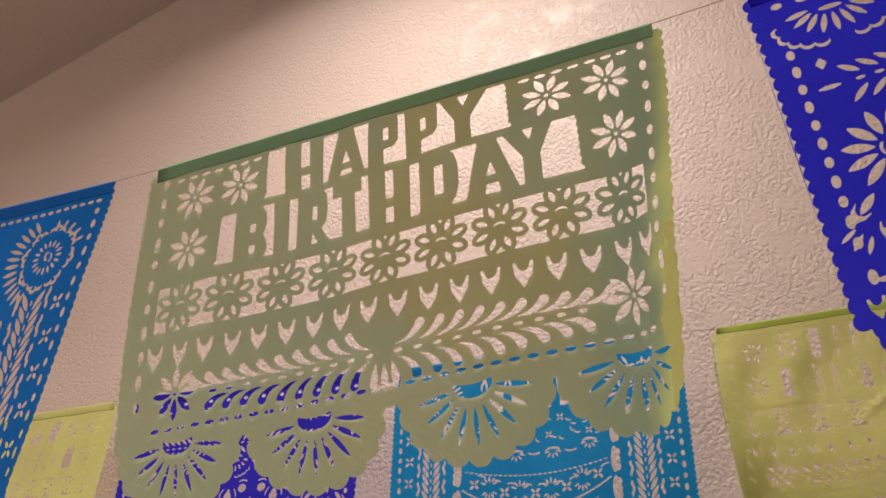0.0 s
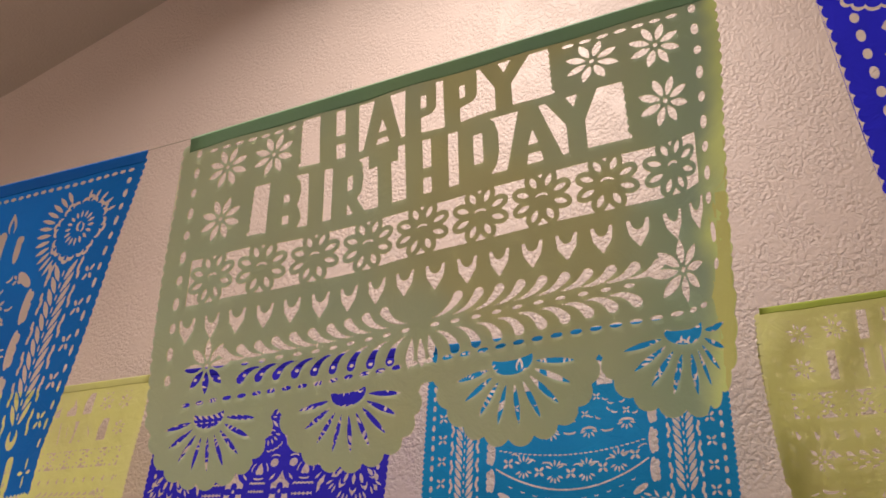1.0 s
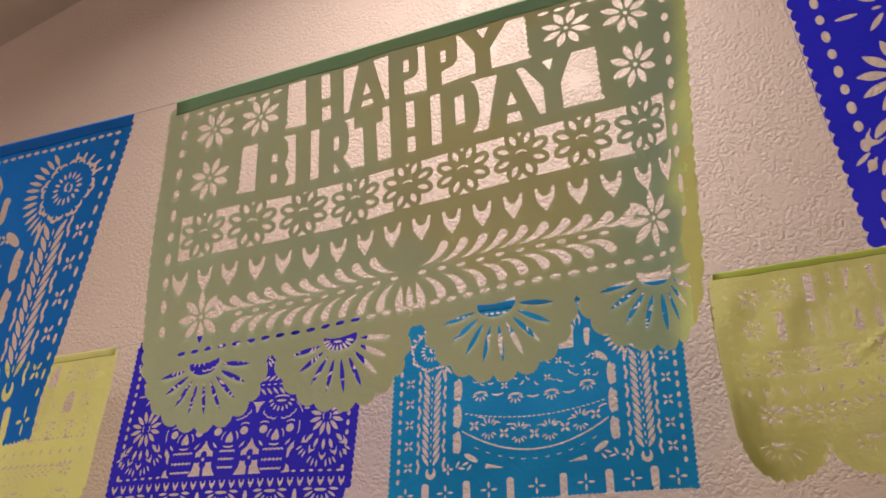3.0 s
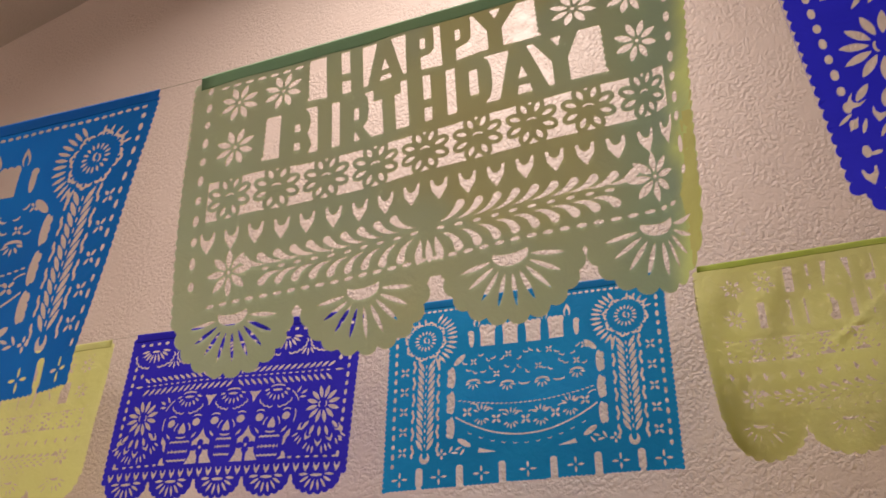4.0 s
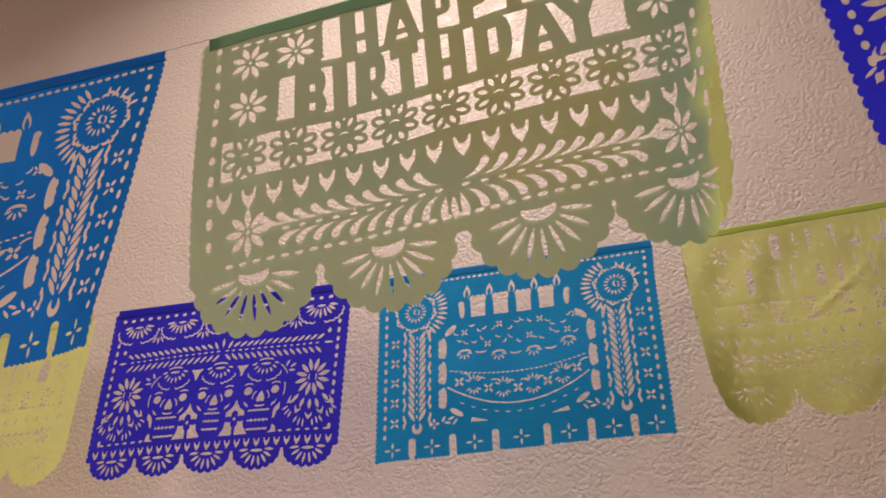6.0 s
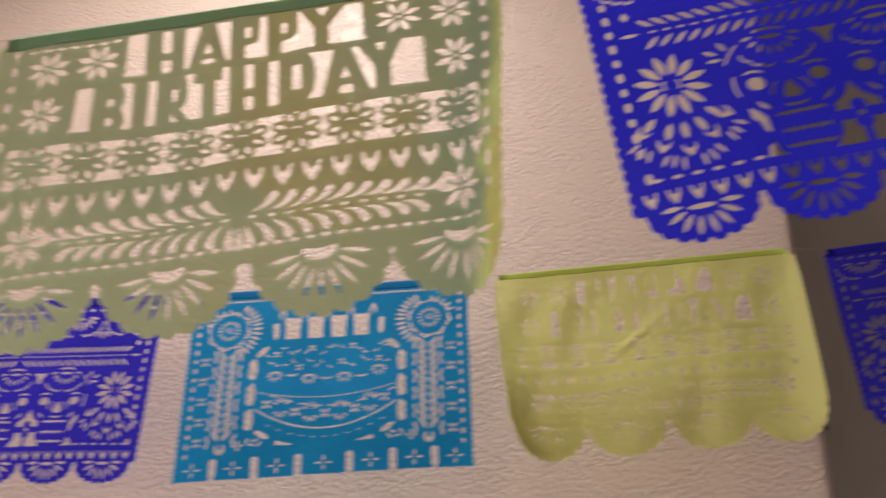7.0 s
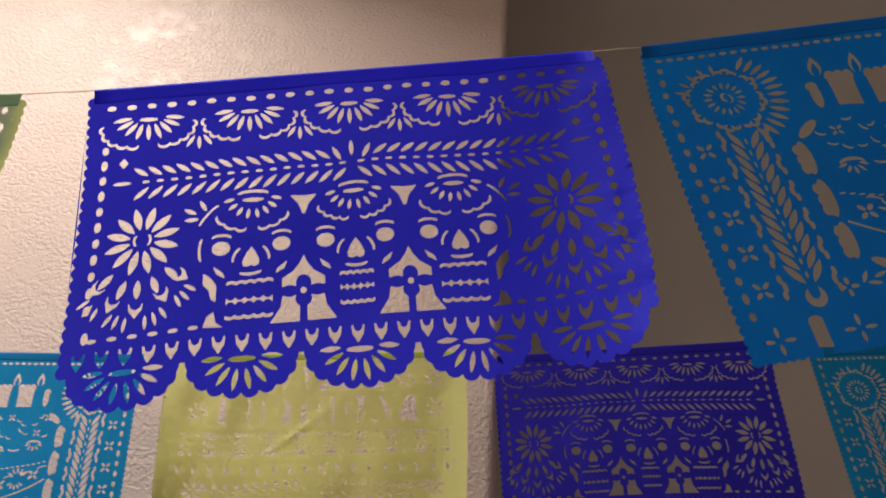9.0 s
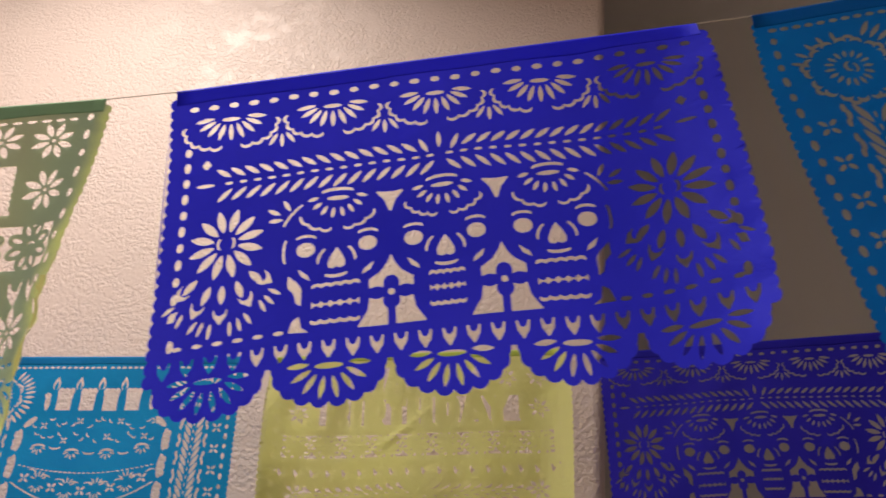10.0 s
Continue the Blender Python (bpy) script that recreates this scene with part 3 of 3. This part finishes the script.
def cake_sheet():
    s = base_sheet(450, 318, 318, 4.2, 8.4)
    s.rect(3.5, 0, 446.5, 316, cut=False)
    for sd in (-1, 1):
        for d in (39, 105, 168):
            u = 225 + sd * d
            s.rect(u - 5.5, 291, u + 5.5, 330)
            s.oval(u, 291, 5.5, 4.5)
        for k in range(17):
            s.oval(225 + sd * 212, 34 + 15.4 * k, 2.7, 4.8 if k % 2 else 3.7)
        for k in range(22):
            s.oval(225 + sd * (7 + 9.7 * k), 21, 3.4, 2.2)
        # rosette
        f, v = 225 + sd * 163, 76
        s.oval(f, v - 1, 4, 5, bite=(2, 0, 3, 4))
        s.oval(f + 4, v + 1, 3, 4.6, bite=(-1.8, 0, 2.6, 4))
        s.daisy(f, v, 16, 10.5, 19, 1.7)
        for q in range(8):
            a = 45 * q + 12
            for e in (-11.5, 0, 11.5):
                r_ = 30 if e else 32.5
                s.oval(f + r_ * math.cos(radians(a + e)), v + r_ * math.sin(radians(a + e)), 4.2, 4.6, a + e, bite=(-2.9, 0, 3.4, 4.2))
        for q in range(13):
            a = -62 + 124 * q / 12
            if sd > 0:
                a = 180 - a
            s.leaf(f + 46.5 * math.cos(radians(a)), v + 45 * math.sin(radians(a)), 9.2, 2.5, a)
        for q in range(5):
            a = 200 + 16 * q if sd < 0 else -20 - 16 * q
            s.leaf(f + 38 * math.cos(radians(a)), v + 37 * math.sin(radians(a)), 6, 1.9, a)
        # column of leaves
        g = 225 + sd * 160
        for q in range(12):
            vv = 120 + 11.9 * q
            s.leaf(g - 8.8, vv, 11.2, 3.2, 60)
            s.leaf(g + 8.8, vv, 11.2, 3.2, 120)
            s.oval(g, vv + 2, 1.2, 3.2)
        for e in (-20, 20):
            for q in range(6):
                vv = 120 + 28 * q
                for d_, h_ in ((-7, 4.2), (0, 5.0), (7, 4.0)):
                    s.oval(g + e + (1.2 if d_ else -0.8) * (1 if e > 0 else -1), vv + d_, 2.0, h_)
        s.oval(g, 272, 8, 9, bite=(0, -5, 4, 7))
        for q in range(5):
            vv = 128 + 33 * q
            for t in range(4):
                a = 45 + 90 * t
                s.oval(225 + sd * 196.5 + 5.2 * math.cos(radians(a)), vv + 5.6 * math.sin(radians(a)), 3.6, 1.9, a)
        # bubbles round the cake
        for vv, h in ((146, 18), (188, 19), (229, 17)):
            s.oval(225 + sd * 117, vv, 5.2, h)
            for e in (-0.5, 0.1, 0.6):
                s.oval(225 + sd * 121.5, vv + e * h, 3.8, 5.6)
        s.oval(225 + sd * 105, 117, 12, 4.6, sd * 42)
        s.oval(225 + sd * 97, 254, 12, 4.2, sd * -32)
        s.poly([(225 + sd * 46, 272), (225 + sd * 74, 264), (225 + sd * 76, 271)])
        for du, dv, a in ((106, 262, 20), (100, 268, 50), (112, 268, -10), (118, 262, 60)):
            s.leaf(225 + sd * du, dv, 6, 1.9, a * sd)
        for t in range(4):
            a = 90 * t
            s.oval(225 + sd * 133 + 5 * math.cos(radians(a)), 268 + 5 * math.sin(radians(a)), 3.2, 1.9, a)
    # candles between openings, with flames
    for k in range(5):
        c = 148 + 37 * k
        s.leaf(c, 52, 13.5, 6.0, 90, fat=0.35)
        s.leaf(c, 56, 9.8, 3.2, 90, cut=False, fat=0.35)
        if k < 4:
            m = c + 18.5
            s.poly([(m - 12.5, 67), (m + 12.5, 67), (m + 11.6, 82), (m + 11.6, 98), (m - 11.6, 98), (m - 11.6, 82)])
            for e in (-8.5, 0, 8.5):
                s.oval(m + e, 66, 5.0, 6.8)
    for sd in (-1, 1):
        s.oval(225 + sd * 85, 84, 4.4, 14)
        s.oval(225 + sd * 86, 74, 5, 5)
    rnd = random.Random(5)
    for k in range(34):
        u, v = 128 + 12.2 * (k % 17) + (6 if k > 16 else 0) + rnd.uniform(-3, 3), (119 if k < 17 else 143) + rnd.uniform(-8, 8)
        if u > 322:
            continue
        if k % 5 == 1:
            for t in range(4):
                a = 45 + 90 * t
                s.oval(u + 3.8 * math.cos(radians(a)), v + 3.8 * math.sin(radians(a)), 2.8, 1.5, a)
        else:
            s.oval(u, v, 4.6, 3.2, rnd.uniform(-50, 50), bite=(0, -2.0, 4.8, 2.9))
    for k in range(4):
        u, v = 142 + 55 * k, 164 + (4 if k in (1, 2) else -4)
        s.rays(u, v - 4, 5, 20, 160, 5, 14, 1.7)
        s.oval(u, v - 3, 11, 5.5, bite=(0, 3.2, 12, 5))
        s.oval(u + 27, v - 2, 9, 4, bite=(0, -2.6, 10, 3.6)) if k < 3 else None
    for k in range(29):
        t = (k - 14) / 14
        s.oval(225 + 104 * t, 199 - 13 * t * t, 3.0, 1.1)
    for k in range(9):
        t = (k - 4) / 4
        u, v = 225 + 92 * t, 226 - 20 * t * t
        if k % 2:
            s.rays(u, v - 5, 5, 205, 335, 5, 15, 1.6)
            s.rays(u, v + 1, 5, 30, 150, 5, 14, 1.6)
        else:
            for q in range(4):
                a = 45 + 90 * q
                s.oval(u + 5.2 * math.cos(radians(a)), v + 5.2 * math.sin(radians(a)), 3.8, 2.1, a)
        s.oval(u + 11, v - 11, 7, 2.6, -20 * t, bite=(0, 1.8, 7, 2.3))
    s.line([(225 + 110 * t / 10, 249 - 36 * (t / 10) ** 2) for t in range(-10, 11)], 1.2)
    for k in range(11):
        t = (k - 5) / 5
        s.oval(225 + 88 * t, 262 - 22 * t * t, 3.4, 1.6, -25 * t, bite=(0, -1, 3, 1.3))
    for u in (26, 87.5, 153.5, 225, 296.5, 362.5, 424):
        for e in (-24, -17, -10, -3, 4, 11, 18, 24):
            s.oval(min(444, max(6, u + e)), 316, 3.4, 3.4, cut=False)
        for a in (0, 90, 180, 270):
            s.leaf(u + 8 * math.cos(radians(a)), 302 + 7 * math.sin(radians(a)), 5.2, 1.9, a)
    return s.triangles()


DESIGNS = {"birthday": birthday_sheet(), "skulls": skull_sheet(), "cake": cake_sheet()}


# ---- banners ----
def hem_mesh(w, bend, tall=0.0145):
    """The top of the sheet folded over its string: a flattened tube."""
    bm = bmesh.new()
    rings, n = [], 26
    for k in range(n + 1):
        u = 0.0008 + (w - 0.0016) * k / n
        ring = []
        deep = tall * (1 + 0.10 * noise.noise(Vector((u * 28, w, tall * 900))))
        for q in range(8):
            a = 2 * math.pi * q / 8
            dv = deep * 0.5 - deep * 0.52 * math.cos(a)
            x, y, z = bend(u * 1000, dv * 1000)
            thick = 0.0005 * (1.6 if math.cos(a) > 0.4 else 0.3)
            ring.append(bm.verts.new((x, y + thick * math.sin(a) - 0.0005 * (0.55 + 0.45 * math.cos(a)), z)))
        rings.append(ring)
    for a, b in zip(rings, rings[1:]):
        for q in range(8):
            bm.faces.new((a[q], a[(q + 1) % 8], b[(q + 1) % 8], b[q]))
    bm.faces.new(rings[0])
    bm.faces.new(reversed(rings[-1]))
    for f in bm.faces:
        f.smooth = True
    return bm


def slack(s, t):
    """The simple shapes in which a hanging sheet gives way, over its width s and its depth t; none at the hem."""
    p, hold = 2 * s - 1, min(1.0, 4 * max(0.0, t))
    return [hold * b for b in (1, p, t, p * p, p * t, p * p * t, t * t)]


def banner(design, mat, left, right, label, seed, lean=0.0, curl=(0.8, 0.0, 0.0), curl_l=(0.2, 0.0, 0.0), swing=0.0, rough=1.0, high=None, gather=0.0, behind=0.0, belly=0.006, crumple=0.0, shift=(0, 0), ease=((), (), ()), hem_mat=None, hem=0.0145, group="paper banners"):
    """A cut-paper banner hung by its hem between two points of its string. lean shears the foot sideways; curl bends the sheet
    forward from that share of its width on, by so many degrees at the top and at the foot; curl_l does so at the other side;
    swing moves the foot back; gather draws the far edge in; behind sets the sheet back; crumple wrinkles the far
    edge; belly is how far its middle swells forward; shift slides the sheet over its own bends, in millimetres; ease pulls and sags the sheet along, forward and down, in millimetres for each of
    the shapes that slack() lists."""
    vs, tris = DESIGNS[design]
    left, right = Vector(left), Vector(right)
    along = right - left
    wide = along.length
    root = new("paper_banner")
    root.location = left
    root.rotation_euler = (0, -math.atan2(along.z, math.hypot(along.x, along.y)), math.atan2(along.y, along.x))
    tagged(root, label, "banner", group)
    hs = (high or wide) / 0.45

    def rolled(far, whole, t, top, foot):
        turn = radians(top * min(1.0, t * 6) + (foot - top) * min(1.0, t))
        if abs(turn) < 0.01 or far <= 0:
            return max(0.0, far), 0.0
        a = turn * far / whole
        return whole / turn * math.sin(a), whole / turn * (1 - math.cos(a))

    def bend(u, v):
        x, d = u / 1000 * (wide / 0.45), v / 1000 * hs
        s, t = x / wide, d / 0.29
        y = swing * t * t + behind - belly * math.sin(math.pi * min(1.0, max(0.0, s))) * math.sin(math.pi * min(1.0, max(0.0, t - 0.38) / 0.80)) ** 2
        if s > 0.89:
            drawn = (s - 0.89) / 0.11 * min(1.0, 0.15 + t)
            x, y = x - gather * drawn, y - 0.9 * gather * drawn * drawn
        if s > curl[0]:
            dx, dy = rolled(x - curl[0] * wide, (1 - curl[0]) * wide, t, curl[1], curl[2])
            x, y = curl[0] * wide + dx, y - dy
        if s < curl_l[0]:
            dx, dy = rolled(curl_l[0] * wide - x, curl_l[0] * wide, t, curl_l[1], curl_l[2])
            x, y = curl_l[0] * wide - dx, y - dy
        p = Vector((s * 2.5 + seed * 7.1, d * 3.0, seed))
        y += rough * 0.006 * noise.noise(p) * min(1.0, t * 2.5)
        y += rough * 0.0022 * noise.noise(Vector((s * 10 + seed, d * 9 + s * 3.6, seed * 3.3))) * min(1.0, t * 4)
        y += rough * 0.0011 * math.sin(s * 31 + seed + 30 * d) * max(0.0, 1 - t * 1.4) * min(1.0, t * 5)
        crease = abs(s + 0.8 * t - 0.55 - 0.07 * seed % 0.3)
        y -= max(0.0, rough - 1.2) * 0.006 * max(0.0, 1 - crease / 0.03) * max(0.0, min(1.0, 6 * (t - 0.28), 6 * (0.62 - t)))
        if crumple:
            edge = max(0.0, min(1.0, (s - 0.88) / 0.1)) * max(0.0, min(1.0, (t - 0.25) * 2))
            y -= crumple * edge * (0.6 + noise.noise(Vector((x * 38, d * 30, seed))) + 0.5 * noise.noise(Vector((x * 85, d * 70, seed))))
        pull = [sum(c * b for c, b in zip(row, slack(s, t))) / 1000 for row in ease]
        return x + lean * t + pull[0], y + pull[1], -d + pull[2]

    me = bpy.data.meshes.new("sheet")
    me.from_pydata([bend(u + shift[0], v + shift[1]) for u, v in vs], [], tris.tolist())
    me.polygons.foreach_set("use_smooth", [True] * len(me.polygons))
    me.materials.append(mat)
    ob = new("sheet", me)
    ob.parent = root
    if shift == (0, 0):
        part("hem", hem_mesh(0.45, bend, hem), hem_mat or mat, root, "folded top hem round the string")
    return root


def string(points, label):
    bm = bmesh.new()
    pts = [Vector(p) for p in points]
    rings = []
    for i, p in enumerate(pts):
        d = (pts[min(i + 1, len(pts) - 1)] - pts[max(i - 1, 0)]).normalized()
        side = d.cross(Vector((0, 0, 1))).normalized()
        up = side.cross(d)
        rings.append([bm.verts.new(p + 0.00045 * (math.cos(a) * side + math.sin(a) * up)) for a in (0, 1.05, 2.1, 3.14, 4.19, 5.24)])
    for a, b in zip(rings, rings[1:]):
        for q in range(6):
            bm.faces.new((a[q], a[(q + 1) % 6], b[(q + 1) % 6], b[q]))
    bm.faces.new(rings[0])
    bm.faces.new(reversed(rings[-1]))
    return tagged(mesh_object("string", bm, STRING), label, "string")


PAIR_EASE = ((1.4, 0.8, 2.1, 2.0, -1.1, -4.2, 5.0), (-1.9, -1.7, -0.3, 0.1, -0.3, -0.6, 0.3), (3.3, 3.1, -4.0, 1.0, 0.9, 3.6, -4.3))
LIME_EASE = ((-1.8, 1.9, -1.9, 0.1, 2.0, 0.1, -2.1), (), (1.3, 1.0, 1.4, 0.9, 1.1, 0.9, 1.5))
front = [
    ((-1.019, 0.532, 1.932), (-0.570, 0.536, 1.962)),
    ((-0.524, 0.536, 1.966), (-0.076, 0.534, 2.015)),
    ((-0.013, 0.522, 2.014), (0.4165, 0.513, 2.0855)),
    ((0.460, 0.510, 2.091), (0.899, 0.500, 2.189)),
]
banner("cake", AZURE, *front[0], "azure blue cut-paper banner with a birthday cake", 1, curl=(0.68, 2, 24), ease=((6.5, 1.1, -1.4, -2.0, -4.1, -5.7, -4.3), (), (5.0, 0.9, 4.2, -2.0, 0, -2.9, 2.9)))
banner("birthday", GREEN, *front[1], "sage green cut-paper banner reading happy birthday", 2, lean=-0.006, swing=0.008, rough=1.25, belly=0.009, gather=0.022, crumple=0.010, ease=PAIR_EASE, hem_mat=GREEN_HEM)
banner("birthday", LIME, *front[1], "lime yellow cut-paper banner clinging behind the green one", 2, lean=-0.006, swing=0.008, rough=1.25, belly=0.009, behind=0.0005, gather=0.0225, crumple=0.010, ease=PAIR_EASE)
banner("skulls", ROYAL, *front[2], "royal blue cut-paper banner with three sugar skulls", 3, curl=(0.68, 8, 52), swing=-0.014, high=0.466, gather=-0.010, crumple=0.003, ease=((-0.3, -2.8, -2.4, 0.7, -1.3, -0.7, -3.3), (1.6, 0.4, 1.4, 0.8, 0.5, 0.6, 1.3), (4.5, -2.5, 1.1, -4.5, -3.7, -3.9, -0.8)))
banner("cake", AZURE, *front[3], "azure blue cut-paper cake banner in the shade", 4, ease=((-4.2, 1.9, 2.4, -1.7, -1.4, 0.4, 3.9), (-0.2, 0.3, -0.8, -0.2, 0.5, -0.2, -0.8), (5.3, -2.8, 2.7, 0.6, -0.2, -1.5, 0.7)))
rear = [
    ((-1.668, 1.30, 2.003), (-1.217, 1.28, 2.024)),
    ((-1.157, 1.275, 2.027), (-0.690, 1.275, 2.043)),
    ((-0.626, 1.275, 2.042), (-0.174, 1.275, 2.066)),
    ((-0.123, 1.275, 2.067), (0.333, 1.275, 2.105)),
    ((0.395, 1.275, 2.100), (0.845, 1.275, 2.160)),
    ((0.912, 1.275, 2.150), (1.362, 1.275, 2.195)),
]
banner("birthday", LIME, *rear[0], "lime yellow cut-paper banner hung near the wall", 5, rough=1.5, lean=-0.022)
banner("birthday", LIME, *rear[0], "lime yellow twin sheet stuck behind a banner near the wall", 5, rough=1.5, lean=-0.022, behind=0.0005, shift=(-7, 5))
banner("skulls", VIOLET, *rear[1], "violet blue cut-paper banner with three sugar skulls", 6, lean=-0.010, high=0.484, ease=((0.7, -0.5, -0.5, -0.8, 0.4, -1.5, -1.3), (), (2.1, -0.2, -0.6, -0.9, -0.2, -1.3, -2.5)))
banner("cake", TEAL, *rear[2], "turquoise cut-paper banner with a birthday cake", 7, lean=0.002, high=0.452, ease=((-2.9, 2.2, -0.8, -2.6, 2.8, -1.6, -0.4), (), (7.1, 1.9, 0.9, 1.1, 0.9, -1.8, -0.8)))
banner("birthday", LIME, *rear[3], "creased lime yellow cut-paper birthday banner", 8, rough=1.7, curl=(0.9, 10, 60), curl_l=(0.2, 0, 55), lean=0.004, ease=LIME_EASE, hem_mat=LIME_HEM, hem=0.010)
banner("birthday", LIME, *rear[3], "lime yellow twin sheet stuck behind the creased banner", 8, rough=1.7, curl=(0.9, 10, 60), curl_l=(0.2, 0, 55), lean=0.004, behind=0.0005, shift=(5, 5), ease=LIME_EASE)
banner("skulls", VIOLET, *rear[4], "dark violet cut-paper skull banner in the shade", 9, high=0.468, ease=((-5.1, -1.8, -4.4, 1.5, 3.1, 0.2, -3.9), (), (10.0, -5.8, 0.5, -2.0, -4.6, -2.9, -5.6)))
banner("cake", TEAL, *rear[5], "dark turquoise cut-paper cake banner in the shade", 10, lean=0.02)
flat = [p for pair in front for p in pair]
string([(-4.003, 0.55, 1.98), (-2.6, 0.54, 1.91)] + flat + [(1.7, 0.46, 2.38), (4.003, 0.34, 2.90)], "thin cotton string holding the front paper banners")
flat = [p for pair in rear for p in pair]
string([(-4.003, 1.40, 2.07), (-2.6, 1.33, 1.99)] + flat + [(1.9, 1.25, 2.26), (4.003, 1.15, 2.55)], "thin cotton string holding the rear paper banners")


# ---- ceiling downlight ----
def downlight_fixture(place):
    root = new("downlight")
    root.matrix_world = Matrix.Translation(place) @ pose(0, 0, 0, 0, -math.degrees(SLOPE), 0)
    tagged(root, "white recessed round downlight in the sloping ceiling", "downlight")
    bm = bmesh.new()
    prof = [(0.078, 0.0), (0.098, -0.004), (0.100, 0.006), (0.100, 0.05), (0.078, 0.05)]
    rings = [[bm.verts.new((r_ * math.cos(2 * math.pi * k / 40), r_ * math.sin(2 * math.pi * k / 40), z)) for k in range(40)] for r_, z in prof]
    for a, b in zip(rings, rings[1:] + rings[:1]):
        for k in range(40):
            bm.faces.new((a[k], a[(k + 1) % 40], b[(k + 1) % 40], b[k]))
    part("trim_ring", bm, WHITE_METAL, root)


for p in (LAMP,):
    downlight_fixture(Vector((p.x, p.y, roof(p.x) - 0.012)))


def fill_lamp(place, radius):
    """An added, unseen fill lamp: a wide drum hung close under the ceiling."""
    root = new("fill_lamp")
    root.location = place
    tagged(root, "wide white enamelled drum fill lamp added under the ceiling, unseen", "lamp")
    bm = bmesh.new()
    prof = [(radius - 0.005, -0.10), (radius, -0.10), (radius, 0.05), (radius - 0.005, 0.05)]
    rings = [[bm.verts.new((r_ * math.cos(2 * math.pi * k / 48), r_ * math.sin(2 * math.pi * k / 48), z)) for k in range(48)] for r_, z in prof]
    for a, b in zip(rings, rings[1:] + rings[:1]):
        for k in range(48):
            bm.faces.new((a[k], a[(k + 1) % 48], b[(k + 1) % 48], b[k]))
    part("shade", bm, WHITE_METAL, root)
    bm = bmesh.new()
    bmesh.ops.create_cone(bm, cap_ends=True, segments=16, radius1=0.012, radius2=0.012, depth=roof(place.x) - place.z - 0.05)
    bmesh.ops.translate(bm, verts=bm.verts, vec=(0, 0, 0.05 + (roof(place.x) - place.z - 0.05) / 2))
    part("stem", bm, WHITE_METAL, root)


for p, _, radius in FILL_LAMPS:
    fill_lamp(p, radius)


def dried_wreath(place, radius):
    """A ring of dark dried leaves on a twig hoop."""
    rnd = random.Random(11)
    root = new("dried_wreath")
    root.location = place
    tagged(root, "dark brown dried leaf wreath hung on the far wall", "wreath")
    bm = bmesh.new()
    rings = []
    for k in range(30):
        a = 2 * math.pi * k / 30
        c = Vector((radius * math.cos(a), 0, radius * math.sin(a)))
        out = c.normalized()
        rings.append([bm.verts.new(c + 0.008 * (math.cos(q) * out + math.sin(q) * Vector((0, 1, 0)))) for q in (0, 1.26, 2.51, 3.77, 5.03)])
    for a, b in zip(rings, rings[1:] + rings[:1]):
        for q in range(5):
            bm.faces.new((a[q], a[(q + 1) % 5], b[(q + 1) % 5], b[q]))
    part("hoop", bm, DRIED, root)
    bm = bmesh.new()
    for k in range(260):
        a = rnd.uniform(0, 2 * math.pi)
        c = Vector((radius * math.cos(a), rnd.uniform(-0.03, 0.0), radius * math.sin(a)))
        d = (c.normalized() * rnd.uniform(-0.3, 1.0) + Vector((-math.sin(a), 0, math.cos(a))) * rnd.uniform(-1, 1) + Vector((0, -0.4 * rnd.random(), 0))).normalized()
        n = d.cross(Vector((rnd.uniform(-1, 1), 1, rnd.uniform(-1, 1)))).normalized()
        ln, w = rnd.uniform(0.035, 0.07), rnd.uniform(0.004, 0.009)
        lift = d.cross(n) * w * 0.5
        p = [c, c + d * ln * 0.45 + n * w + lift, c + d * ln, c + d * ln * 0.45 - n * w + lift]
        m = bm.verts.new(c + d * ln * 0.45)
        v = [bm.verts.new(q) for q in p]
        bm.faces.new((v[0], v[1], m)), bm.faces.new((v[1], v[2], m)), bm.faces.new((v[2], v[3], m)), bm.faces.new((v[3], v[0], m))
    part("leaves", bm, DRIED, root)


dried_wreath(Vector((1.74, FAR - 0.014, 2.13)), 0.10)


def wall_hook(place):
    """A small black iron hook with a leaf-shaped tip, screwed to the end of the wall."""
    root = new("wall_hook")
    root.location = place
    tagged(root, "small black iron hook on the wall end", "hook")
    bm = bmesh.new()
    bmesh.ops.create_cube(bm, size=1.0)
    bmesh.ops.scale(bm, vec=(0.004, 0.016, 0.046), verts=bm.verts)
    bmesh.ops.translate(bm, vec=(0.002, 0, 0.012), verts=bm.verts)
    bmesh.ops.bevel(bm, geom=bm.edges[:], offset=0.001, segments=1, affect="EDGES")
    part("back_plate", bm, BLACK, root)
    for z, ln, h in ((0.0, 0.015, 0.007), (0.031, 0.008, 0.005)):
        bm = bmesh.new()
        tip = bm.verts.new((ln, 0, z + 0.001))
        base = [bm.verts.new((0.003, 0.004 * math.cos(q), z + h * math.sin(q))) for q in (0, 1.57, 3.14, 4.71)]
        for q in range(4):
            bm.faces.new((base[q], base[(q + 1) % 4], tip))
        bm.faces.new(reversed(base))
        part("prong", bm, BLACK, root)


wall_hook(Vector((CORNER.x, 1.535, 1.885)))
